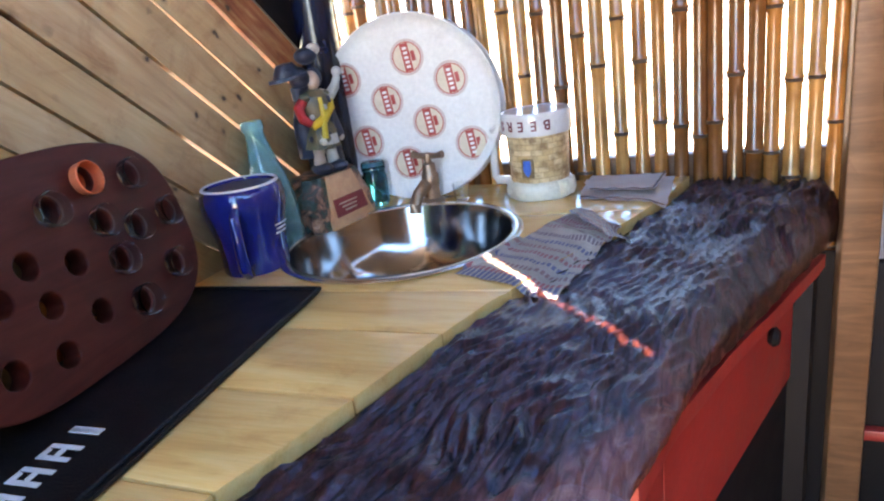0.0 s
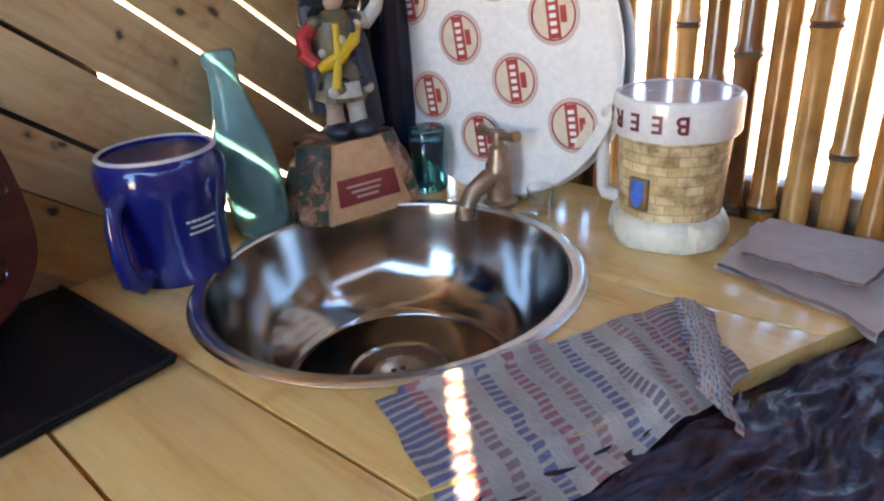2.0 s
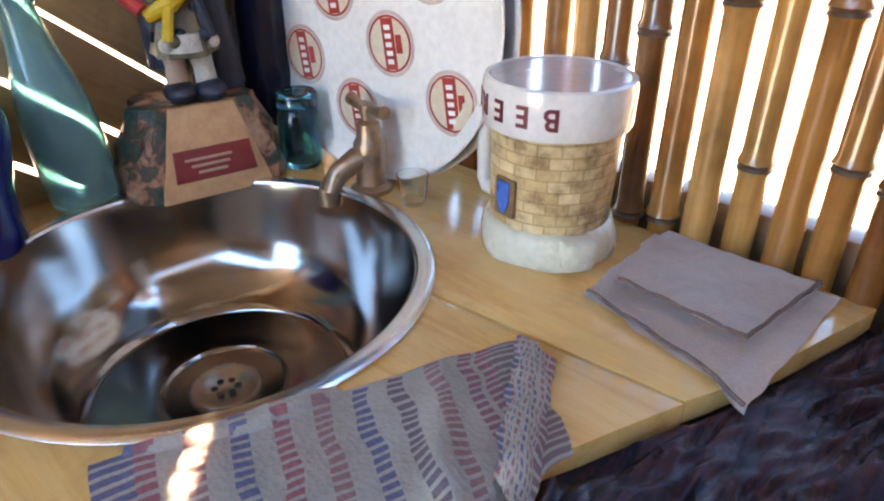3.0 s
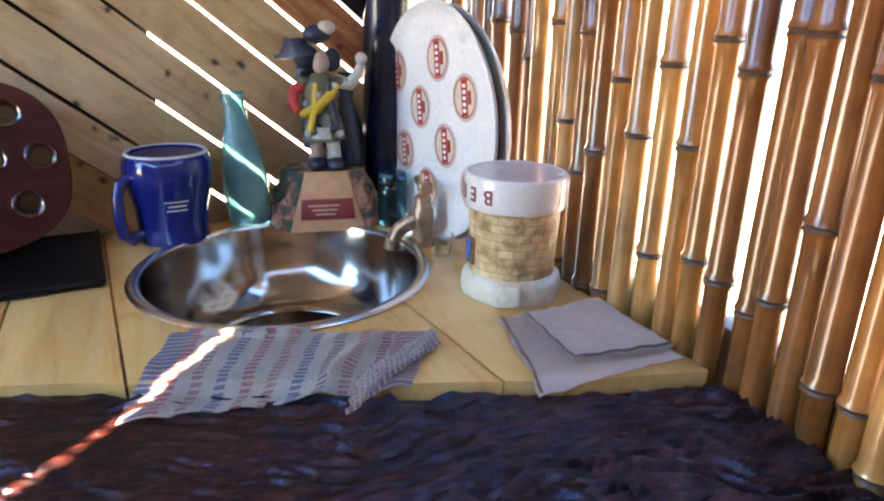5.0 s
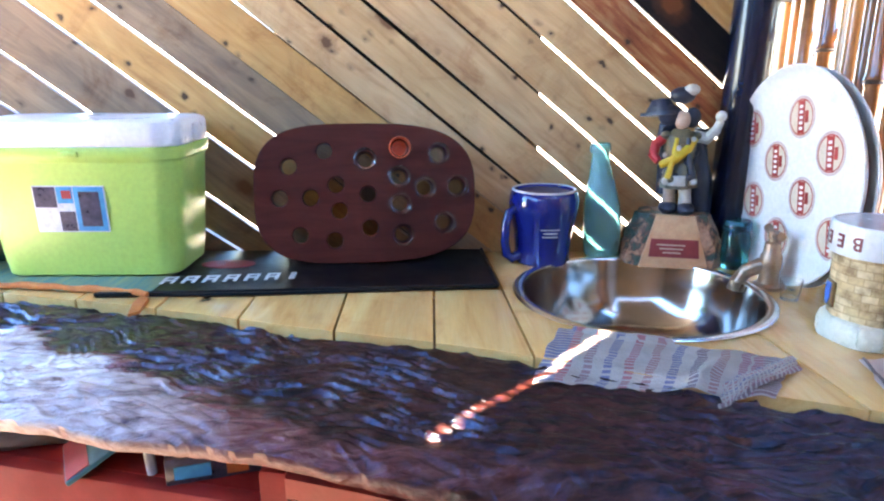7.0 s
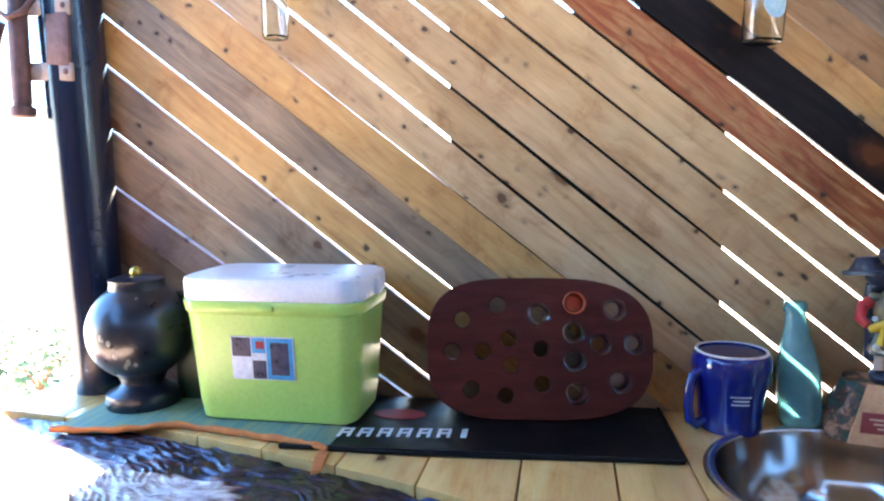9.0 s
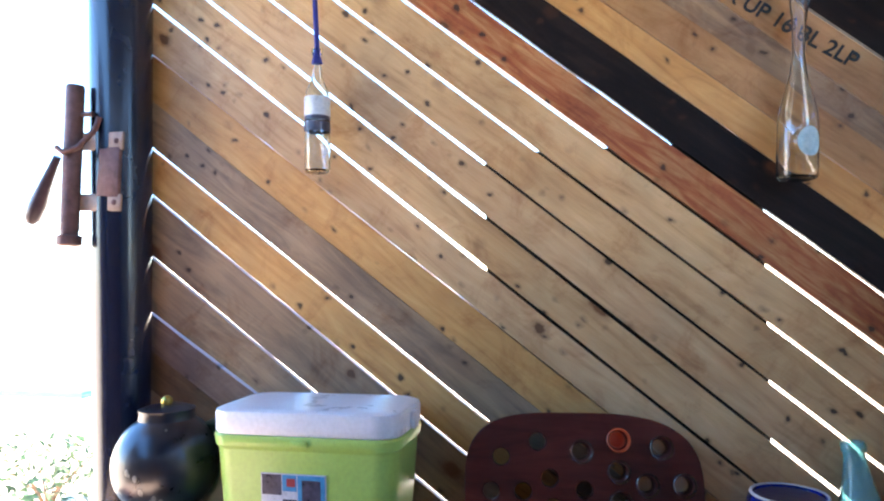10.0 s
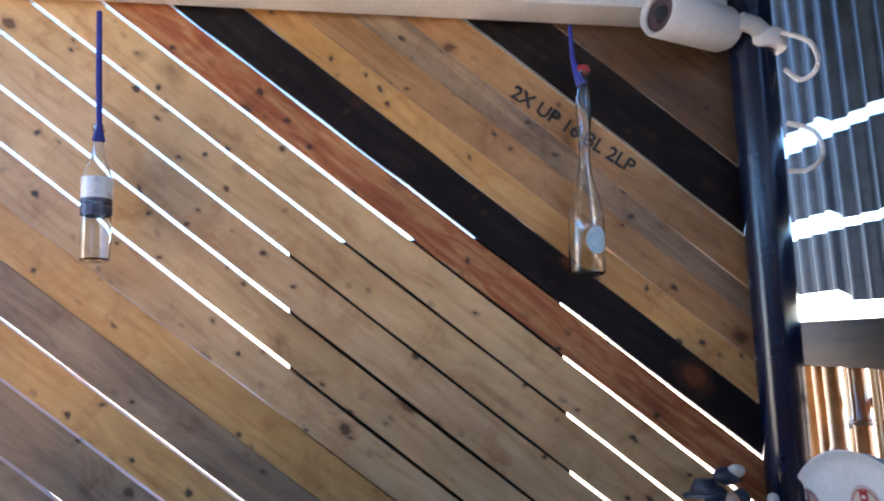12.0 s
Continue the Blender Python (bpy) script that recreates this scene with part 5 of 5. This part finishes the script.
box(label, (0.0, -0.060, -0.04), (0.0012, 0.060, 0.04), 0, pose(0.0892, -0.012, 0.122) @ LT)
label = part("label", label, LABELWHITE, cooler, "printed blue and white label")
for y0, y1, z0, z1, mm in ((-0.058, -0.022, 0.003, 0.038, LABELDARK), (-0.02, 0.006, 0.01, 0.038, LABELBLUE), (0.008, 0.058, -0.038, 0.038, LABELBLUE), (0.016, 0.050, -0.03, 0.03, LABELDARK), (-0.012, 0.004, 0.018, 0.032, MATRED), (-0.02, 0.006, -0.038, -0.004, LABELDARK)):
    bm = bmesh.new()
    lift = 0.0012 + (0.0006 if mm is LABELDARK and y0 > 0 or mm is MATRED else 0)
    box(bm, (lift, y0, z0), (lift + 0.0005, y1, z1), 0, pose(0.0892, -0.012, 0.122) @ LT)
    part("printed_patch", bm, mm, label)

# black pottery globe and a green tin
globe = thing("pottery_globe", "black glazed pottery globe with pale ornament on a foot", "pottery globe", (-0.492, -0.160, TOP + 0.009), 0)
bm = bmesh.new()
lathe(bm, [(0, 0), (0.070, 0), (0.072, 0.006), (0.068, 0.026), (0.05, 0.034), (0.04, 0.044)] + [(0.098 * math.cos(radians(a)), 0.148 + 0.098 * math.sin(radians(a))) for a in range(-62, 66, 8)] + [(0.05, 0.243), (0.052, 0.250), (0.035, 0.256), (0, 0.258)], 40)
part("globe_body", bm, GLOSSBLACK, globe)
bm = bmesh.new()
ball(bm, (0, 0, 0.264), 0.011, 12)
part("knob", bm, BRASS, globe, "small brass knob")
bm = bmesh.new()
rr = random.Random(9)
for k in range(24):
    a, e = rr.uniform(-1.9, 0.6), rr.uniform(-0.6, 0.85)
    n = Vector((math.cos(a) * math.cos(e), math.sin(a) * math.cos(e), math.sin(e)))
    t = bmesh.new()
    bmesh.ops.create_icosphere(t, subdivisions=1, radius=rr.uniform(0.0025, 0.006))
    join(bm, t, Matrix.Translation(n * 0.0978 + Vector((0, 0, 0.148))) @ n.to_track_quat("Z", "Y").to_matrix().to_4x4() @ Matrix.Diagonal((1.0, 1.5, 0.12, 1)))
tagged(part("ornament", bm, GLOBEPRINT, globe, "pale painted ornament"), kind="stuff")
tin = thing("green_tin", "dark green tin standing behind the globe", "tin", (-0.555, -0.078, TOP + 0.009), 0)
bm = bmesh.new()
loft(bm, [(rounded(0.03, 0.032, 0.008), 0), (rounded(0.03, 0.032, 0.008), 0.20)])
part("tin_body", bm, DARKGREEN, tin)
bm = bmesh.new()
loft(bm, [(rounded(0.0312, 0.0332, 0.008), 0.196), (rounded(0.0312, 0.0332, 0.008), 0.214), (rounded(0.027, 0.029, 0.008), 0.217)])
part("tin_lid", bm, DARKGREEN, tin)


# cloths
def draped(name, corners, nu, nv, height, mats, thick, parent, label=""):
    """A cloth between four corners, with u along the first side and v across; height(u, v, x, y) lays it."""
    bm = bmesh.new()
    uvl = bm.loops.layers.uv.new("UVMap")
    A, B, C, D = [Vector(c) for c in corners]
    g = []
    for i in range(nu + 1):
        row = []
        for j in range(nv + 1):
            u, v = i / nu, j / nv
            e = 0.004 * noise.noise((u * 7, v * 7, len(name) * 1.7))
            p = A.lerp(B, u).lerp(D.lerp(C, u), v) + Vector((e, e * 0.6))
            row.append((bm.verts.new((p.x, p.y, height(u, v, p.x, p.y))), u, v))
        g.append(row)
    for a, b in zip(g, g[1:]):
        for j in range(nv):
            q = (a[j], a[j + 1], b[j + 1], b[j])
            f = bm.faces.new([w[0] for w in q])
            for lp, w in zip(f.loops, q):
                lp[uvl].uv = (w[1], w[2])
    bmesh.ops.solidify(bm, geom=bm.faces[:], thickness=-thick)
    return part(name, bm, mats, parent, label, 60)


def support(x, y):
    """Height of what lies below a cloth: the boards, the sink's rim or the lower slab."""
    z = TOP + 0.0015
    over = x - lerp(EDGE, y)
    if over > -0.005:
        z -= min(0.0095, (over + 0.005) * 0.5)
    if abs((Vector((x, y)) - SINK.xy).length - 0.199) < 0.016:
        z = max(z, TOP + 0.0075)
    return z


dish = thing("dishcloth", "striped blue, red and white knitted dishcloth lying crumpled", "dishcloth")


def dish_h(u, v, x, y):
    z = support(x, y) + 0.003 * abs(noise.noise((u * 9, v * 3, 2.2))) + 0.0035 * max(0, noise.noise((u * 3.4, v * 5.0, 4.2)))
    ridge = math.exp(-((u - 0.78 + 0.12 * v) / 0.05) ** 2) * (0.35 + 0.65 * v)
    return z + 0.011 * ridge + 0.004 * math.exp(-((v - 0.97) / 0.08) ** 2) * abs(math.sin(u * 19))


draped("cloth", [(-0.198, 0.925), (-0.086, 1.200), (0.010, 1.135), (-0.045, 0.865)], 90, 44, dish_h, KNIT, 0.0022, dish)
draped("folded_corner", [(-0.085, 1.197), (-0.045, 1.19), (0.030, 1.060), (-0.015, 1.085)], 20, 44,
       lambda u, v, x, y: support(x, y) + 0.006 + 0.006 * math.sin(math.pi * u) + 0.003 * abs(noise.noise((u * 5, v * 9, 1))) * (1 - 0.4 * v), KNIT, 0.0022, dish)

nap = thing("napkin", "folded beige linen napkin with brown hems on the counter edge", "napkin")
draped("bottom_fold", [(-0.082, 1.285), (-0.090, 1.425), (0.078, 1.425), (0.070, 1.245)], 30, 40, lambda u, v, x, y: support(x, y) + 0.002 + 0.0025 * abs(noise.noise((u * 6, v * 5, 0.2))), CLOTHBEIGE, 0.003, nap)
draped("top_fold", [(-0.068, 1.310), (-0.080, 1.428), (0.064, 1.424), (0.047, 1.300)], 30, 40, lambda u, v, x, y: support(x, y) + 0.008 + 0.003 * abs(noise.noise((u * 5, v * 6, 3.2))) + 0.003 * math.exp(-(u / 0.08) ** 2), CLOTHBEIGE, 0.003, nap)
for a, b in (((-0.066, 1.312), (0.045, 1.303)), ((0.045, 1.303), (0.060, 1.42)), ((-0.080, 1.288), (0.068, 1.249))):
    bm = bmesh.new()
    pts = []
    for k in range(13):
        px, py = a[0] + (b[0] - a[0]) * k / 12, a[1] + (b[1] - a[1]) * k / 12
        pts.append((px, py, support(px, py) + (0.0125 if b[1] > 1.27 else 0.0055) + 0.001 * math.sin(k * 1.7)))
    tube(bm, pts, 0.0018, 6)
    part("hem", bm, HEM, nap, "brown stitched hem")

# ---- hanging on the wall ----
b1 = thing("hanging_bottle", "clear glass bottle hanging from a blue cord on the wall", "bottle", pose(-0.572, 0.118, 1.665, 0, 0, 0), group="hanging bottles")
bm = bmesh.new()
p1 = [(0.018, 0), (0.0235, 0.002), (0.025, 0.006), (0.025, 0.145), (0.022, 0.165), (0.011, 0.19), (0.0085, 0.215), (0.0085, 0.238), (0.0105, 0.239), (0.0105, 0.249), (0.007, 0.249)]
lathe(bm, [(0, 0.003)] + p1 + [(max(r - 0.0026, 0.001), z + (0.004 if z < 0.01 else 0)) for r, z in p1[::-1]] + [(0, 0.006)], 28)
part("bottle_glass", bm, CLEAR, b1)
for z0, z1, mm in ((0.082, 0.100, LABELDARK), (0.104, 0.112, LABELDARK), (0.112, 0.150, LABELWHITE)):
    bm = bmesh.new()
    lathe(bm, [(0.0253, z0), (0.0257, z0), (0.0257, z1), (0.0253, z1)], 28)
    part("paper_label", bm, mm, b1)
bm = bmesh.new()
tube(bm, [(0.0, 0.0, 0.22), (0.002, 0.001, 0.25), (-0.001, -0.004, 0.34), (-0.004, -0.009, 0.47)], [0.0115, 0.005, 0.0055, 0.005], 8)
part("cord", bm, BLUESTRING, b1, "blue hanging cord")

b2 = thing("hanging_bottle", "clear long-necked bottle with a blue round label hanging from a cord", "bottle", pose(-0.572, 0.990, 1.612, -2.5, 0, 0), group="hanging bottles")
bm = bmesh.new()
p2 = [(0.022, 0), (0.0305, 0.002), (0.033, 0.007), (0.033, 0.095), (0.031, 0.1166), (0.0235, 0.1483), (0.014, 0.1839), (0.0105, 0.2157), (0.0115, 0.2728), (0.0155, 0.3071), (0.0150, 0.3274), (0.0108, 0.3515), (0.0108, 0.3744), (0.0125, 0.3769), (0.0125, 0.3884), (0.008, 0.3884)]
lathe(bm, [(0, 0.003)] + p2 + [(max(r - 0.0026, 0.001), z + (0.005 if z < 0.01 else 0)) for r, z in p2[::-1]] + [(0, 0.007)], 32)
part("bottle_glass", bm, CLEAR, b2)
bm = bmesh.new()
lab = []
for k in range(26):
    a = 2 * math.pi * k / 26
    s, h = 0.021 * math.cos(a), 0.062 + 0.025 * math.sin(a)
    th = 0.35 + s / 0.0335
    lab.append(bm.verts.new((0.0336 * math.cos(th), 0.0336 * math.sin(th), h)))
bm.faces.new(lab)
bmesh.ops.triangulate(bm, faces=bm.faces[:])
bmesh.ops.solidify(bm, geom=bm.faces[:], thickness=0.0004)
part("round_label", bm, plain("pale_blue_label", (0.25, 0.48, 0.58), (0.5, 0.66, 0.7), 60, 0.4), b2, "pale blue round label")
bm = bmesh.new()
tube(bm, [(0.0, -0.002, 0.362), (0.0, -0.012, 0.386), (-0.002, -0.018, 0.41), (-0.004, -0.022, 0.48)], [0.0115, 0.007, 0.0045, 0.004], 8)
part("cord", bm, BLUESTRING, b2, "blue hanging cord")
bm = bmesh.new()
lathe(bm, [(0, 0.396), (0.011, 0.396), (0.0135, 0.391), (0.0135, 0.385), (0, 0.385)], 18)
part("crown_cap", bm, MATRED, b2, "red and white crown cap")

# iron latch on the door post
latch = thing("gate_latch", "rusty iron gate latch with a dark turned handle on the post", "latch", pose(-0.515, -0.40, 1.70, -2, 0, 0))
bm = bmesh.new()
lathe(bm, [(0, 0.163), (0.017, 0.163), (0.0185, 0.158), (0.0185, -0.14), (0.0175, -0.141), (0.0175, -0.148), (0.0245, -0.150), (0.0245, -0.168), (0.020, -0.172), (0, -0.172)], 20)
part("bolt_rod", bm, RUST, latch)
for z0, z1 in ((-0.098, -0.062), (0.028, 0.066)):
    bm = bmesh.new()
    box(bm, (-0.014, 0.012, z0), (-0.006, 0.112, z1), 0.003)
    strap = part("bracket", bm, RUSTPALE, latch, "pale worn bracket")
    bm = bmesh.new()
    ball(bm, (-0.005, 0.098, (z0 + z1) / 2), 0.006, 10, 0, (0.5, 1, 1))
    part("screw", bm, RUST, strap)
bm = bmesh.new()
box(bm, (-0.015, 0.055, -0.07), (-0.004, 0.108, 0.035), 0.005)
part("plate", bm, RUST, latch)
bm = bmesh.new()
tube(bm, [(0.022, -0.02, 0.03), (0.026, 0.0, 0.018), (0.02, 0.03, 0.03), (0.004, 0.055, 0.07), (0, 0.06, 0.095)], 0.006, 10)
tube(bm, [(0, 0.012, 0.102), (0, 0.045, 0.102)], 0.006, 10)
part("hook", bm, RUST, latch)
bm = bmesh.new()
tube(bm, [(0.018, -0.020, 0.012), (0.016, -0.032, -0.01), (0.012, -0.052, -0.045), (0.010, -0.070, -0.085), (0.010, -0.083, -0.115), (0.010, -0.088, -0.126)], [0.008, 0.0095, 0.013, 0.0175, 0.0165, 0.008], 14)
part("handle", bm, HANDLEWOOD, latch, "dark turned wooden handle")

# security camera on the pole
cctv = thing("security_camera", "white bullet security camera mounted at the corner pole", "security camera", pose(-0.545, 1.228, 2.076, 0, 0, 0))
bm = bmesh.new()
lathe(bm, [(0.0, -0.092), (0.033, -0.094), (0.033, -0.105), (0.039, -0.112), (0.0425, -0.105), (0.0425, 0.055), (0.036, 0.072), (0.0, 0.074)], 32, pose(0, 0, 0, -90, 0, 25))
part("housing", bm, WHITEPLASTIC, cctv)
bm = bmesh.new()
lathe(bm, [(0, -0.099), (0.0325, -0.099), (0.0325, -0.0945), (0, -0.0945)], 28, pose(0, 0, 0, -90, 0, 25))
lens = part("lens_plate", bm, HANDLEWOOD, cctv)
bm = bmesh.new()
lathe(bm, [(0, -0.108), (0.012, -0.106), (0.017, -0.0985), (0, -0.0985)], 20, pose(0, 0, 0, -90, 0, 25))
part("lens", bm, GLOSSBLACK, lens)
bm = bmesh.new()
tube(bm, [(0.01, 0.07, 0.0), (0.006, 0.10, -0.008), (-0.02, 0.128, -0.012)], [0.016, 0.016, 0.018], 14)
lathe(bm, [(0, -0.05), (0.036, -0.049), (0.041, -0.042), (0.041, -0.02), (0.03, -0.012), (0, -0.01)], 30, pose(-0.03, 0.135, 0.005, 0, 0, 0))
part("mount", bm, WHITEPLASTIC, cctv)
for pts in ([(-0.53, 1.37, 2.05), (-0.50, 1.41, 2.02), (-0.50, 1.42, 1.97), (-0.53, 1.40, 1.95), (-0.56, 1.39, 1.99)],
            [(-0.545, 1.372, 1.88), (-0.52, 1.41, 1.86), (-0.515, 1.42, 1.81), (-0.53, 1.395, 1.785), (-0.545, 1.365, 1.79)]):
    bm = bmesh.new()
    sm = []
    for a, b in zip(pts, pts[1:]):
        sm += [Vector(a).lerp(Vector(b), k / 4) for k in range(4)]
    sm.append(Vector(pts[-1]))
    for _ in range(3):
        sm = [sm[0]] + [(p + q * 2 + r) / 4 for p, q, r in zip(sm, sm[1:], sm[2:])] + [sm[-1]]
    tube(bm, sm, 0.0045, 8)
    tagged(obj("cable", bm, CORD), "white cable looped beside the corner pole", "cable")

# ---- outside ----
bm = bmesh.new()
box(bm, (-9.6, -12.5, -0.02), (-6.7, -5.7, 0.06), 0.02)
tagged(obj("pool", bm, TURQ), "turquoise painted shallow pool in the sun", "pool")
bush = thing("bush", "low green bush on the ground outside", "bush", (-3.05, -2.80, -0.02), 0)
rb = random.Random(3)
bm = bmesh.new()
for k in range(9):
    a = k * 0.7
    tube(bm, [(0, 0, 0), (0.08 * math.cos(a), 0.08 * math.sin(a), 0.16), (0.22 * math.cos(a), 0.22 * math.sin(a), 0.30)], [0.010, 0.007, 0.003], 6)
part("stems", bm, BROWN, bush)
bm = bmesh.new()
for k in range(420):
    a, r, z = rb.uniform(0, 6.28), 0.36 * rb.random() ** 0.5, rb.uniform(0.06, 0.48)
    r *= 1.05 - abs(z - 0.22)
    mm = pose(r * math.cos(a), r * math.sin(a), z, rb.uniform(-70, 70), rb.uniform(-60, 60), rb.uniform(0, 360))
    vs = [bm.verts.new(mm @ Vector(p)) for p in ((0, 0, 0), (0.035, 0.014, 0.006), (0.085, 0, -0.004), (0.035, -0.014, 0.006))]
    bm.faces.new(vs)
part("leaves", bm, LEAF, bush)
